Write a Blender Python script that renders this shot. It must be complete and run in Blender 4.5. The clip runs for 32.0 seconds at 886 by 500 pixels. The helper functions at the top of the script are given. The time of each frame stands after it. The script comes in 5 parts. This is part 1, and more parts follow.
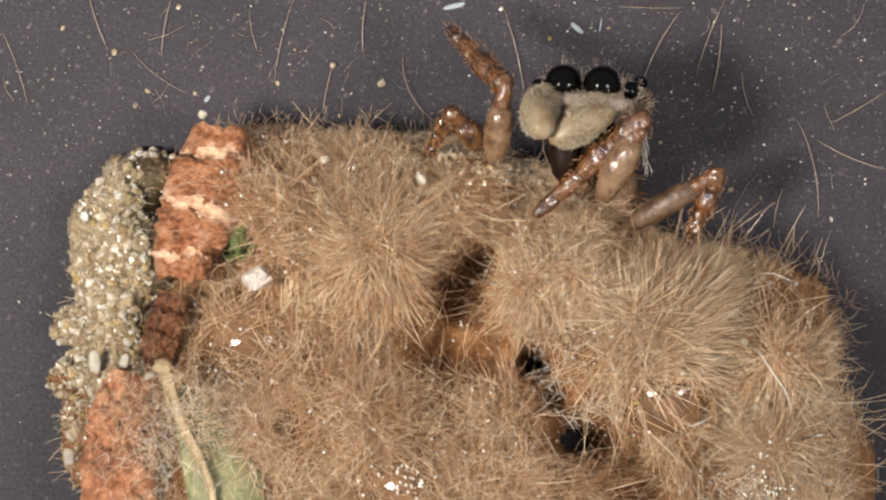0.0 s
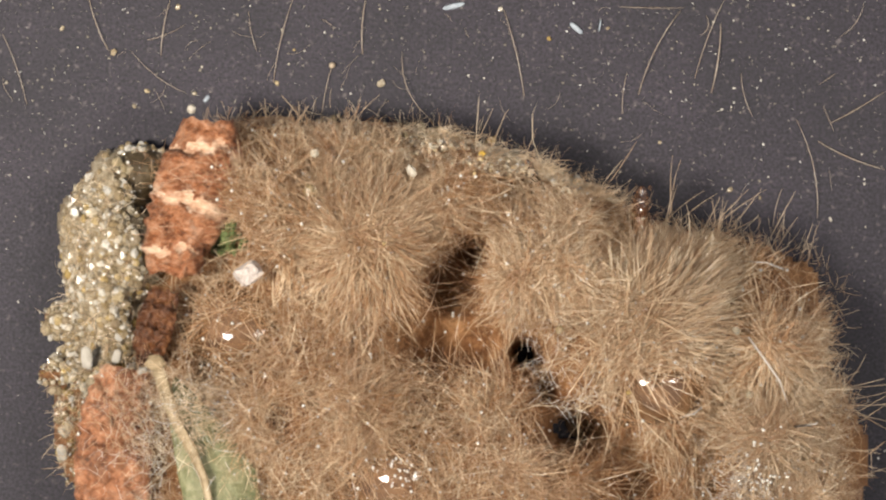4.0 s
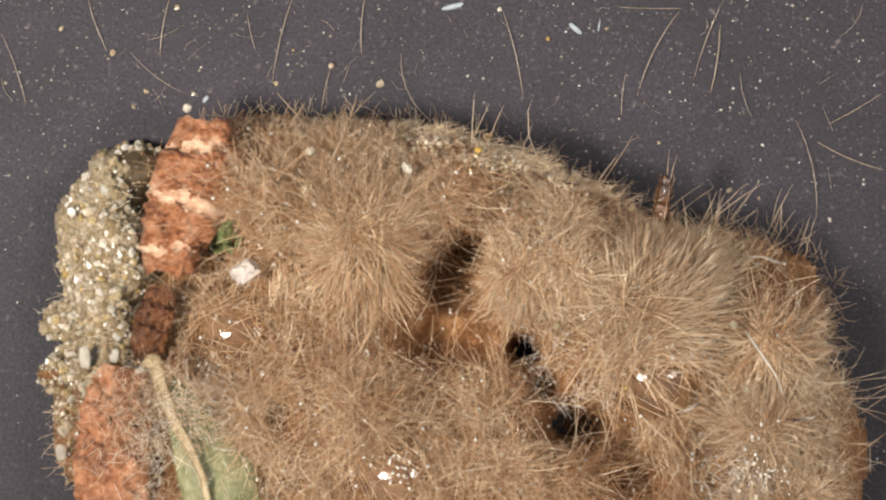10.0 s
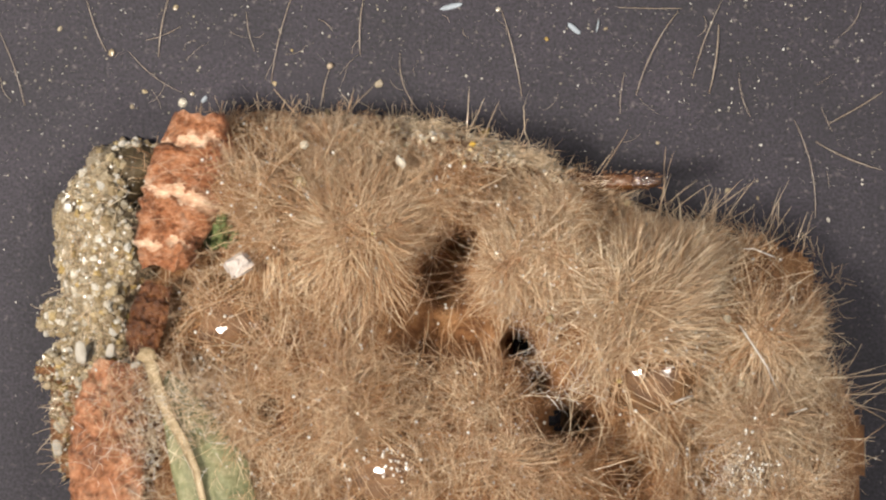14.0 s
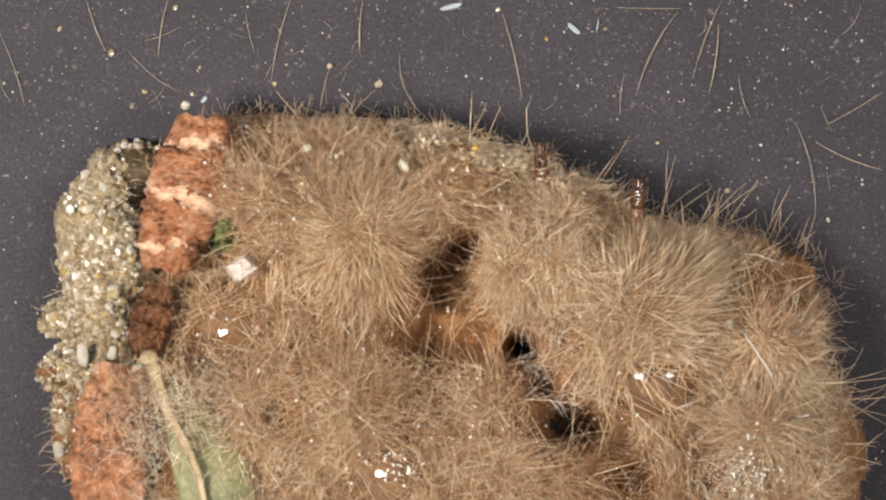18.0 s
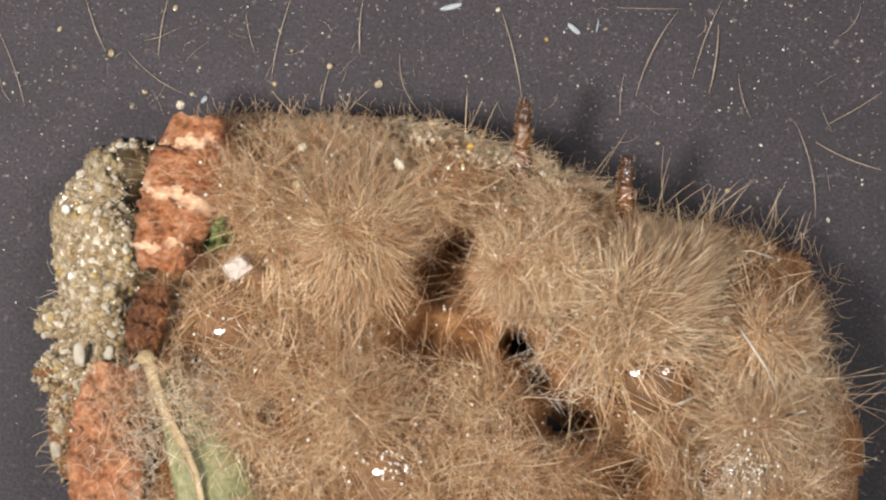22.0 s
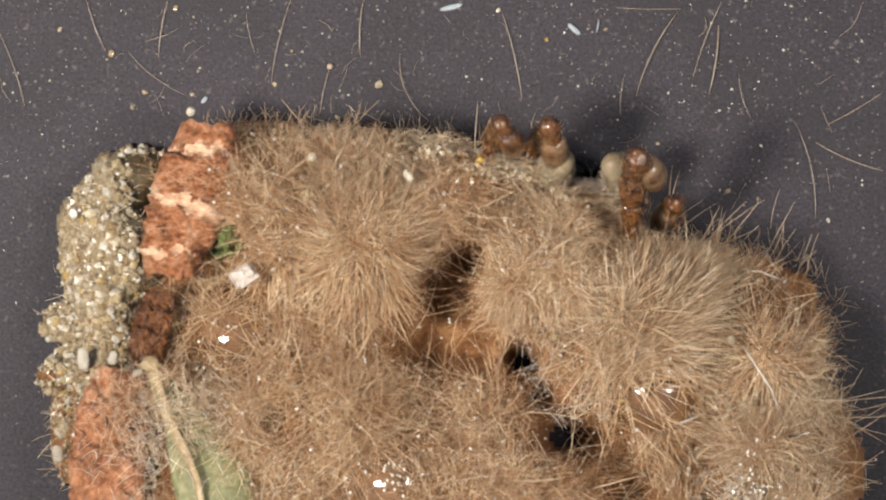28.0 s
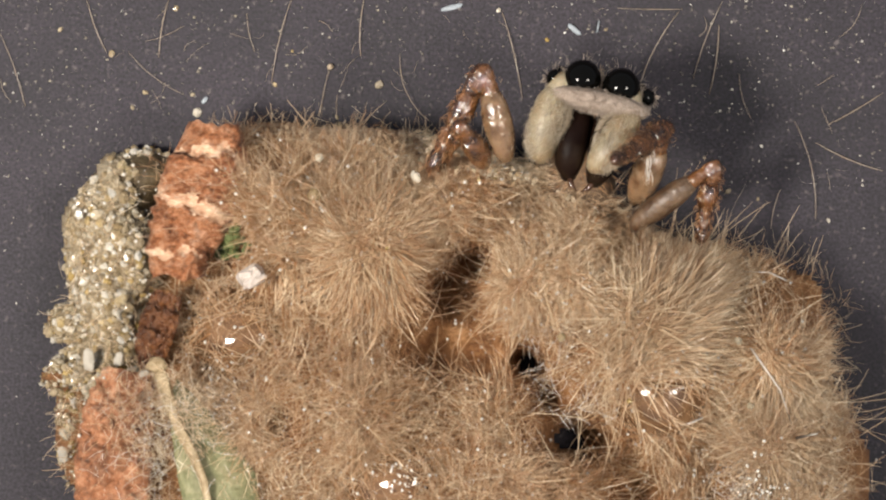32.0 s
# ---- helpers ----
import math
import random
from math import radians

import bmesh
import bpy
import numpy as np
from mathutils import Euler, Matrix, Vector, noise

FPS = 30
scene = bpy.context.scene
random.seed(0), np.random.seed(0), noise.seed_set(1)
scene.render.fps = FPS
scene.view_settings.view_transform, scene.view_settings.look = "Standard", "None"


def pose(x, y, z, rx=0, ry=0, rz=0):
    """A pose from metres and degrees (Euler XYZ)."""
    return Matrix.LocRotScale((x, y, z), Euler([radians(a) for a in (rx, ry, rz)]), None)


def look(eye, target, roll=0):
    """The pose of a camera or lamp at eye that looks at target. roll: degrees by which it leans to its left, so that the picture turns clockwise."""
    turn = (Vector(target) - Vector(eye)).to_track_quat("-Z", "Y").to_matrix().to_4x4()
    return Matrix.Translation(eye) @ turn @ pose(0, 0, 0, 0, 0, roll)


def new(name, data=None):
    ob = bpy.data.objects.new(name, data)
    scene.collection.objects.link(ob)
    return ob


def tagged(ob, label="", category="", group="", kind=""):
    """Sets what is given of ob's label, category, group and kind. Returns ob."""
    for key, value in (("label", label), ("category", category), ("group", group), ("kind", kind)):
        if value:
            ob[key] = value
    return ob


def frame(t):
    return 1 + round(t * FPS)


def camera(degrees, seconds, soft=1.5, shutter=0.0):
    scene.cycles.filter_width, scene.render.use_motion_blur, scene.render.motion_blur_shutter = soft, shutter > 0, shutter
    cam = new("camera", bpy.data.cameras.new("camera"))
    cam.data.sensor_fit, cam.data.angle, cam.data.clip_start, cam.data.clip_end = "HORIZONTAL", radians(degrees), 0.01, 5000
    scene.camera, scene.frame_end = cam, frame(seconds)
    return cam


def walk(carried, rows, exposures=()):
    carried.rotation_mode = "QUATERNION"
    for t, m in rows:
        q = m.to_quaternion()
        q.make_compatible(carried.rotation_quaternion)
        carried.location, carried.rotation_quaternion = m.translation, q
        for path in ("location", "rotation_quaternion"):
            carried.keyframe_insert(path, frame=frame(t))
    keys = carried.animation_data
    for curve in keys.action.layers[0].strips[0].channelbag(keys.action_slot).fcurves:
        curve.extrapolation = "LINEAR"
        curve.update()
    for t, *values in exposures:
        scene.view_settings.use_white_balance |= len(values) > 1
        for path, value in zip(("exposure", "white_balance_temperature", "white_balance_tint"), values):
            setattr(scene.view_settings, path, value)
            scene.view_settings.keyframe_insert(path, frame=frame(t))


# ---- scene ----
# Lengths below are in millimetres; MM turns them into metres. PX is the size of one unit of the plan, in millimetres.
MM, PX, HIGH = 0.001, 0.008, 90.0
CX, CY, FLAT = 784.0, 442.0, 0.56

cam = camera(2 * math.degrees(math.atan(CX * PX / HIGH)), 32.0, soft=2.3, shutter=0.5)


def straight_down(x, y):
    return pose(x * PX * MM, y * PX * MM, HIGH * MM)


walk(cam, [(0, straight_down(-1.0, -0.5)), (7.5, straight_down(1.1, -0.1)), (10.5, straight_down(2.2, 0.3)), (13.0, straight_down(4.2, 0.4)),
           (21, straight_down(4.5, 0.8)), (28.5, straight_down(4.2, 1.6)), (32, straight_down(3.7, 2.0))], [(0, 0.0, 6500, 10), (32, 0.0, 6500, 10)])

# ---- light: two small microscope lamps, low in front of the nest, and a dim room ----
world = bpy.data.worlds.new("room")
scene.world = world
world.use_nodes = True
world.node_tree.nodes["Background"].inputs[0].default_value = (0.80, 0.88, 1.0, 1)
world.node_tree.nodes["Background"].inputs[1].default_value = 0.42


def lamp(name, azimuth, tilt, power, size, far, beam, aim):
    data = bpy.data.lights.new(name, "AREA")
    data.shape, data.size, data.energy, data.color = "DISK", size * MM, power, (1.0, 0.935, 0.835)
    data.spread = radians(beam)
    ob = new(name, data)
    a, b = radians(azimuth), radians(tilt)
    eye = Vector((math.cos(a) * math.sin(b), math.sin(a) * math.sin(b), math.cos(b))) * far * MM
    ob.matrix_world = look(eye, (aim[0] * MM, aim[1] * MM, 1 * MM))
    return ob


lamp("microscope_lamp", -170, 32, 0.0063, 19, 80, 35, (-1.5, 4.6))
lamp("microscope_lamp", -13, 34, 0.0032, 22, 90, 38, (0.5, 4.2))


# ---- materials ----
def nodes_of(name):
    m = bpy.data.materials.new(name)
    m.use_nodes = True
    t = m.node_tree
    return m, t, t.nodes["Principled BSDF"]


def noise_fac(t, per_mm, detail=4, rough=0.6, warp=0.0, stretch=1.0):
    """A noise of so many cells to the millimetre."""
    co = t.nodes.new("ShaderNodeTexCoord")
    n = t.nodes.new("ShaderNodeTexNoise")
    n.inputs["Scale"].default_value = per_mm * 1000
    n.inputs["Detail"].default_value, n.inputs["Roughness"].default_value, n.inputs["Distortion"].default_value = detail, rough, warp
    if stretch == 1.0:
        t.links.new(co.outputs["Object"], n.inputs["Vector"])
    else:
        m = t.nodes.new("ShaderNodeMapping")
        m.inputs["Scale"].default_value, m.inputs["Rotation"].default_value = (1, stretch, 1), (0, 0, 0.3)
        t.links.new(co.outputs["Object"], m.inputs["Vector"])
        t.links.new(m.outputs[0], n.inputs["Vector"])
    return n.outputs["Fac"]


def ramp(t, fac, stops):
    r = t.nodes.new("ShaderNodeValToRGB")
    e = r.color_ramp.elements
    while len(e) < len(stops):
        e.new(0.5)
    for el, (p, c) in zip(e, stops):
        el.position, el.color = p, (*c, 1)
    t.links.new(fac, r.inputs[0])
    return r.outputs[0]


def mix(t, a, b, fac, mode="MIX"):
    n = t.nodes.new("ShaderNodeMix")
    n.data_type, n.blend_type = "RGBA", mode
    for sock, v in ((n.inputs[6], a), (n.inputs[7], b), (n.inputs[0], fac)):
        if isinstance(v, (int, float)):
            sock.default_value = v
        elif isinstance(v, tuple):
            sock.default_value = (*v, 1)
        else:
            t.links.new(v, sock)
    return n.outputs[2]


def bump(t, p, fac, mm, strength=1.0):
    b = t.nodes.new("ShaderNodeBump")
    b.inputs["Distance"].default_value, b.inputs["Strength"].default_value = mm * MM, strength
    t.links.new(fac, b.inputs["Height"])
    t.links.new(b.outputs[0], p.inputs["Normal"])
    t.links.new(b.outputs[0], p.inputs["Coat Normal"])


def earthy(name, stops, per_mm, rough, relief=0.03, fine=None, spec=0.4, coat=0.0, transmission=0.0, stretch=1.0):
    """A mottled material: a coarse and a fine noise through one ramp, and relief from the fine one."""
    m, t, p = nodes_of(name)
    a = noise_fac(t, per_mm, stretch=stretch)
    b = noise_fac(t, fine or per_mm * 6, 5, 0.7, stretch=stretch)
    col = mix(t, ramp(t, a, stops), ramp(t, b, stops), 0.5)
    t.links.new(col, p.inputs["Base Color"])
    p.inputs["Roughness"].default_value, p.inputs["Specular IOR Level"].default_value = rough, spec
    p.inputs["Coat Weight"].default_value, p.inputs["Coat Roughness"].default_value = coat, 0.12
    p.inputs["Transmission Weight"].default_value = transmission
    if relief:
        bump(t, p, b, relief)
    return m


def hair_material(name, light, dark, rough=0.38, see=0.45, per_mm=0.45):
    """Fine hairs: each one has its own shade, and let some light through."""
    m, t, p = nodes_of(name)
    g = t.nodes.new("ShaderNodeNewGeometry")
    mid = tuple(d * 0.62 + k * 0.38 for d, k in zip(dark, light))
    col = ramp(t, g.outputs["Random Per Island"], [(0.0, dark), (0.5, mid), (1.0, light)])
    patch = ramp(t, noise_fac(t, per_mm, 3), [(0.36, (0.50, 0.36, 0.25)), (0.62, (1.0, 1.0, 1.0))])
    col = mix(t, col, patch, 0.4, "MULTIPLY")
    small = ramp(t, noise_fac(t, per_mm * 5, 3), [(0.38, (0.60, 0.43, 0.29)), (0.60, (1.0, 1.0, 1.0))])
    col = mix(t, col, small, 0.45, "MULTIPLY")
    t.links.new(col, p.inputs["Base Color"])
    p.inputs["Roughness"].default_value, p.inputs["Specular IOR Level"].default_value = rough, 0.9
    tr = t.nodes.new("ShaderNodeBsdfTranslucent")
    t.links.new(col, tr.inputs[0])
    mx = t.nodes.new("ShaderNodeMixShader")
    mx.inputs[0].default_value = see
    t.links.new(p.outputs[0], mx.inputs[1])
    t.links.new(tr.outputs[0], mx.inputs[2])
    t.links.new(mx.outputs[0], t.nodes["Material Output"].inputs[0])
    return m


def piece_material(name, stops, rough=0.45, spec=0.5, transmission=0.0, relief=0.012):
    """Loose grains and pieces: each object has its own shade."""
    m, t, p = nodes_of(name)
    info = t.nodes.new("ShaderNodeObjectInfo")
    g = t.nodes.new("ShaderNodeNewGeometry")
    add = t.nodes.new("ShaderNodeMath")
    add.operation = "ADD"
    t.links.new(info.outputs["Random"], add.inputs[0])
    t.links.new(g.outputs["Random Per Island"], add.inputs[1])
    fr = t.nodes.new("ShaderNodeMath")
    fr.operation = "FRACT"
    t.links.new(add.outputs[0], fr.inputs[0])
    b = noise_fac(t, 14, 4)
    col = mix(t, ramp(t, fr.outputs[0], stops), ramp(t, b, [(0.3, (0.55, 0.5, 0.42)), (0.6, (1, 1, 1))]), 0.6, "MULTIPLY")
    t.links.new(col, p.inputs["Base Color"])
    p.inputs["Roughness"].default_value, p.inputs["Specular IOR Level"].default_value = rough, spec
    p.inputs["Transmission Weight"].default_value = transmission
    bump(t, p, b, relief)
    return m


def shiny(name, colour, rough=0.1, coat=0.6, transmission=0.0, mottle=0.0, per_mm=3.0, dark=(0.02, 0.012, 0.006), sub=0.0, wet=0.0):
    m, t, p = nodes_of(name)
    if mottle:
        f = noise_fac(t, per_mm, 4)
        col = mix(t, colour, dark, ramp(t, f, [(0.42, (0, 0, 0)), (0.68, (mottle, mottle, mottle))]))
        t.links.new(col, p.inputs["Base Color"])
        bump(t, p, noise_fac(t, 12, 2, 0.5) if wet else f, wet or 0.018)
    else:
        p.inputs["Base Color"].default_value = (*colour, 1)
    p.inputs["Roughness"].default_value, p.inputs["Coat Weight"].default_value, p.inputs["Coat Roughness"].default_value = rough, coat, 0.05
    p.inputs["Transmission Weight"].default_value = transmission
    if sub:
        p.inputs["Subsurface Weight"].default_value, p.inputs["Subsurface Scale"].default_value = sub, 0.15 * MM
        p.inputs["Subsurface Radius"].default_value = (1, 0.6, 0.35)
    return m


def floor_material():
    """Dark scuffed plastic, with a fine dust on it."""
    m, t, p = nodes_of("dish_plastic")
    coarse = ramp(t, noise_fac(t, 0.35, 5, 0.65), [(0.35, (0.0090, 0.0071, 0.0104)), (0.65, (0.0180, 0.0139, 0.0196))])
    grain = ramp(t, noise_fac(t, 22, 3, 0.7), [(0.36, (0.12, 0.12, 0.14)), (0.64, (1.95, 1.9, 1.95))])
    col = mix(t, coarse, grain, 0.8, "MULTIPLY")
    dust = ramp(t, noise_fac(t, 9, 2, 0.55), [(0.62, (0, 0, 0)), (0.80, (0.26, 0.26, 0.26))])
    col = mix(t, col, (0.32, 0.265, 0.25), dust)
    t.links.new(col, p.inputs["Base Color"])
    p.inputs["Roughness"].default_value, p.inputs["Specular IOR Level"].default_value = 0.6, 0.3
    bump(t, p, noise_fac(t, 18, 4), 0.006)
    return m


FLOOR = floor_material()
# felt brown, kept dark so its colour adds shade in holes and crevices
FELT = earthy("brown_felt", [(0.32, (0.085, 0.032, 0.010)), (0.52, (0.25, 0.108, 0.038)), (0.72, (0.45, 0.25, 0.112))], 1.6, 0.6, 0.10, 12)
HAIR = hair_material("tan_hair", (1.0, 0.85, 0.61), (0.52, 0.288, 0.138), 0.2, see=0.33)
HAIR_DARK = hair_material("brown_hair", (0.66, 0.39, 0.19), (0.30, 0.135, 0.047), see=0.35)
HAIR_PALE = hair_material("pale_hair", (0.99, 0.87, 0.66), (0.61, 0.425, 0.262), 0.2, 0.33)
SILK = hair_material("white_silk", (0.92, 0.90, 0.86), (0.70, 0.66, 0.60), 0.25, 0.35)
SAND = piece_material("pale_sand", [(0.0, (0.42, 0.335, 0.22)), (0.3, (0.30, 0.215, 0.112)), (0.5, (0.45, 0.385, 0.28)), (0.62, (0.44, 0.30, 0.10)), (0.78, (0.68, 0.64, 0.57)), (0.92, (0.50, 0.435, 0.33)), (1.0, (0.23, 0.15, 0.07))], 0.16, 0.8, 0.35)
RIDGE = piece_material("cream_sand", [(0.0, (0.64, 0.53, 0.39)), (0.4, (0.46, 0.34, 0.21)), (0.65, (0.66, 0.58, 0.45)), (0.82, (0.52, 0.37, 0.16)), (0.92, (0.82, 0.79, 0.72)), (1.0, (0.40, 0.28, 0.16))], 0.2, 0.8, 0.2)
MORTAR = earthy("grey_mud", [(0.36, (0.10, 0.060, 0.026)), (0.46, (0.24, 0.172, 0.095)), (0.57, (0.36, 0.288, 0.19)), (0.70, (0.53, 0.465, 0.365))], 3.4, 0.35, 0.12, 12)
FILM = earthy("olive_film", [(0.34, (0.026, 0.016, 0.007)), (0.55, (0.07, 0.046, 0.021)), (0.72, (0.16, 0.115, 0.06))], 3.0, 0.4, 0.05, 11)
BARK = earthy("red_bark", [(0.38, (0.05, 0.016, 0.007)), (0.47, (0.27, 0.092, 0.036)), (0.55, (0.44, 0.195, 0.095)), (0.64, (0.58, 0.35, 0.23)), (0.74, (0.72, 0.57, 0.45))], 2.4, 0.35, 0.12, 11, stretch=1.6)
BARK_WORN = earthy("worn_bark", [(0.38, (0.055, 0.022, 0.011)), (0.48, (0.24, 0.088, 0.036)), (0.58, (0.42, 0.20, 0.105)), (0.70, (0.56, 0.39, 0.27))], 1.6, 0.4, 0.06, 12)
BARK_EDGE = earthy("pale_bark_fibre", [(0.34, (0.26, 0.10, 0.045)), (0.5, (0.47, 0.29, 0.18)), (0.68, (0.68, 0.54, 0.42))], 4, 0.45, 0.03, 14, stretch=3.0)
MOSS = earthy("moss_green", [(0.3, (0.045, 0.06, 0.014)), (0.7, (0.15, 0.175, 0.06))], 6, 0.6, 0.03)
LEAF = earthy("dry_leaf_green", [(0.34, (0.075, 0.08, 0.03)), (0.52, (0.18, 0.175, 0.085)), (0.70, (0.33, 0.28, 0.17))], 2.4, 0.45, 0.03, 12)
VEIN = earthy("pale_leaf_vein", [(0.34, (0.17, 0.115, 0.055)), (0.5, (0.28, 0.205, 0.115)), (0.66, (0.40, 0.315, 0.20))], 3, 0.45, 0.03, 10)
CHIP = earthy("white_chip", [(0.35, (0.30, 0.24, 0.20)), (0.65, (0.50, 0.44, 0.40))], 4, 0.4, 0.02)
SCALE = earthy("bluish_scale", [(0.35, (0.15, 0.17, 0.19)), (0.65, (0.30, 0.33, 0.36))], 6, 0.3, 0.01)
BEAD = shiny("brown_resin", (0.17, 0.092, 0.045), 0.07, 0.9, 0.0, 0.9, 3.5, (0.06, 0.028, 0.012))
EYE = shiny("black_lens", (0.0015, 0.0013, 0.001), 0.06, 0.0)
EYE.node_tree.nodes["Principled BSDF"].inputs["Specular IOR Level"].default_value = 0.14
PALP_HAIR = hair_material("palp_hair", (0.70, 0.63, 0.51), (0.44, 0.37, 0.27), 0.3, 0.35, 6.0)
DUST = piece_material("grey_dust", [(0.0, (0.20, 0.18, 0.16)), (0.5, (0.12, 0.105, 0.09)), (0.8, (0.34, 0.30, 0.23)), (0.97, (0.7, 0.68, 0.63)), (1.0, (0.30, 0.24, 0.14))], 0.3, 0.6)
LOOSE = hair_material("loose_hair", (0.62, 0.52, 0.40), (0.40, 0.33, 0.24), 0.3, 0.3, 3.0)
RESIN = earthy("yellow_resin", [(0.3, (0.42, 0.24, 0.03)), (0.7, (0.62, 0.42, 0.10))], 6, 0.25, 0.02)
# bright clear gloss for the added balls that imitate glints on hairs
SPARKLE = shiny("clear_sparkle", (0.85, 0.80, 0.72), 0.05, 1.0, 0.45)
WEB = hair_material("tan_silk", (0.95, 0.82, 0.63), (0.66, 0.49, 0.31), 0.22, 0.3)
FLAKE = shiny("clear_flake", (0.42, 0.38, 0.32), 0.65, 0.0, 0.3, 0.8, 5, (0.24, 0.20, 0.15))
FLUFF = hair_material("fine_fluff", (0.96, 0.76, 0.52), (0.48, 0.25, 0.115), 0.25, 0.35)
AMBER = shiny("amber_cuticle", (0.14, 0.056, 0.017), 0.17, 1.0, 0.2, 1.0, 4.5, (0.026, 0.010, 0.005), 0.2, 0.06)
PALE_LEG = shiny("pale_cuticle", (0.215, 0.13, 0.073), 0.22, 0.7, 0.25, 0.9, 4.5, (0.08, 0.038, 0.015), 0.35, 0.025)
BROWN_LEG = shiny("brown_cuticle", (0.12, 0.072, 0.040), 0.5, 0.12, 0.2, 1.0, 4.5, (0.045, 0.02, 0.008), 0.3, 0.03)
DARK_TIP = shiny("dark_cuticle", (0.055, 0.021, 0.008), 0.2, 0.9, 0.0, 0.9, 6, (0.016, 0.007, 0.003), 0.0, 0.07)
CARAPACE = shiny("brown_carapace", (0.10, 0.055, 0.028), 0.25, 0.5, 0.0, 0.7, 2.5)
CHELICERA = shiny("dark_jaw", (0.006, 0.0025, 0.0018), 0.5, 0.0, 0.0, 0.6, 3)
CHELICERA.node_tree.nodes["Principled BSDF"].inputs["Specular IOR Level"].default_value = 0.06
PALP = shiny("cream_palp", (0.23, 0.185, 0.12), 0.5, 0.0, 0.0, 0.9, 3, (0.15, 0.095, 0.045), 0.35)
FACE_HAIR = hair_material("face_hair", (0.60, 0.53, 0.47), (0.36, 0.30, 0.25), 0.3, 0.35, 6.0)
FACE = earthy("pinkish_face", [(0.3, (0.15, 0.105, 0.08)), (0.7, (0.34, 0.275, 0.225))], 8, 0.5, 0.02)
ABDOMEN = earthy("furry_abdomen", [(0.3, (0.05, 0.028, 0.014)), (0.7, (0.20, 0.12, 0.065))], 2.5, 0.6, 0.03)


# ---- mesh helpers ----
class Shape:
    """Gathers points (in mm) and faces of one mesh."""

    def __init__(self):
        self.v, self.f, self.m = [], [], []

    def add(self, verts, faces, slot=0):
        n = len(self.v)
        self.v += [tuple(p) for p in verts]
        self.f += [tuple(i + n for i in f) for f in faces]
        self.m += [slot] * len(faces)
        return self

    def tube(self, points, radii, n=10, slot=0, flat=1.0, lumps=0.0):
        """A closed tube along points; a radius for each point."""
        points = [Vector(p) for p in points]
        verts, faces = [], []
        side = None
        for i, p in enumerate(points):
            d = (points[min(i + 1, len(points) - 1)] - points[max(i - 1, 0)]).normalized()
            if side is None:
                side = d.orthogonal().normalized()
            side = (side - d * side.dot(d)).normalized()
            up = d.cross(side)
            for k in range(n):
                a = 2 * math.pi * k / n
                r = radii[i] * (1 + lumps * noise.noise(p * 9 + Vector((k * 1.7, 0, i))))
                verts.append(p + side * math.cos(a) * r + up * math.sin(a) * r * flat)
        for i in range(len(points) - 1):
            for k in range(n):
                a, b = i * n + k, i * n + (k + 1) % n
                faces.append((a, b, b + n, a + n))
        faces.append(tuple(range(n - 1, -1, -1)))
        faces.append(tuple(range((len(points) - 1) * n, len(points) * n)))
        return self.add(verts, faces, slot)

    def ball(self, c, r, n=16, slot=0, lumps=0.0, freq=2.0, square=1.0):
        """An ellipsoid with radii r; square below 1 makes it boxier, lumps uneven."""
        verts, faces, c = [], [], Vector(c)
        rings = n // 2

        def sq(x):
            return math.copysign(abs(x) ** square, x)

        for i in range(rings + 1):
            a = math.pi * i / rings
            for k in range(n):
                b = 2 * math.pi * k / n
                q = Vector((sq(math.sin(a)) * sq(math.cos(b)), sq(math.sin(a)) * sq(math.sin(b)), sq(math.cos(a))))
                s = 1 + lumps * noise.noise(q * freq + c * 3.1)
                verts.append(c + Vector((q.x * r[0], q.y * r[1], q.z * r[2])) * s)
        for i in range(rings):
            for k in range(n):
                a, b = i * n + k, i * n + (k + 1) % n
                faces.append((a, a + n, b + n, b))
        return self.add(verts, faces, slot)

    def hair(self, a, b, c, r, slot=1):
        """One bent hair through a, b and c."""
        pts = [Vector(a), Vector(b), Vector(c)]
        d = (pts[2] - pts[0]).normalized()
        s = d.orthogonal().normalized()
        u = d.cross(s)
        verts = []
        for p, w in zip(pts[:2], (1.0, 0.7)):
            verts += [p + (s * math.cos(q) + u * math.sin(q)) * r * w for q in (0, 2.094, 4.189)]
        verts.append(pts[2])
        faces = [(0, 1, 4, 3), (1, 2, 5, 4), (2, 0, 3, 5), (3, 4, 6), (4, 5, 6), (5, 3, 6)]
        return self.add(verts, faces, slot)

    def mesh(self, name, *materials, smooth=True):
        me = bpy.data.meshes.new(name)
        me.from_pydata([(x * MM, y * MM, z * MM) for x, y, z in self.v], [], self.f)
        for m in materials:
            me.materials.append(m)
        me.polygons.foreach_set("material_index", self.m)
        me.polygons.foreach_set("use_smooth", [smooth] * len(self.f))
        me.update()
        return me


def part(name, data, parent, label="", kind=""):
    ob = new(name, data)
    ob.parent = parent
    return tagged(ob, label, kind=kind)


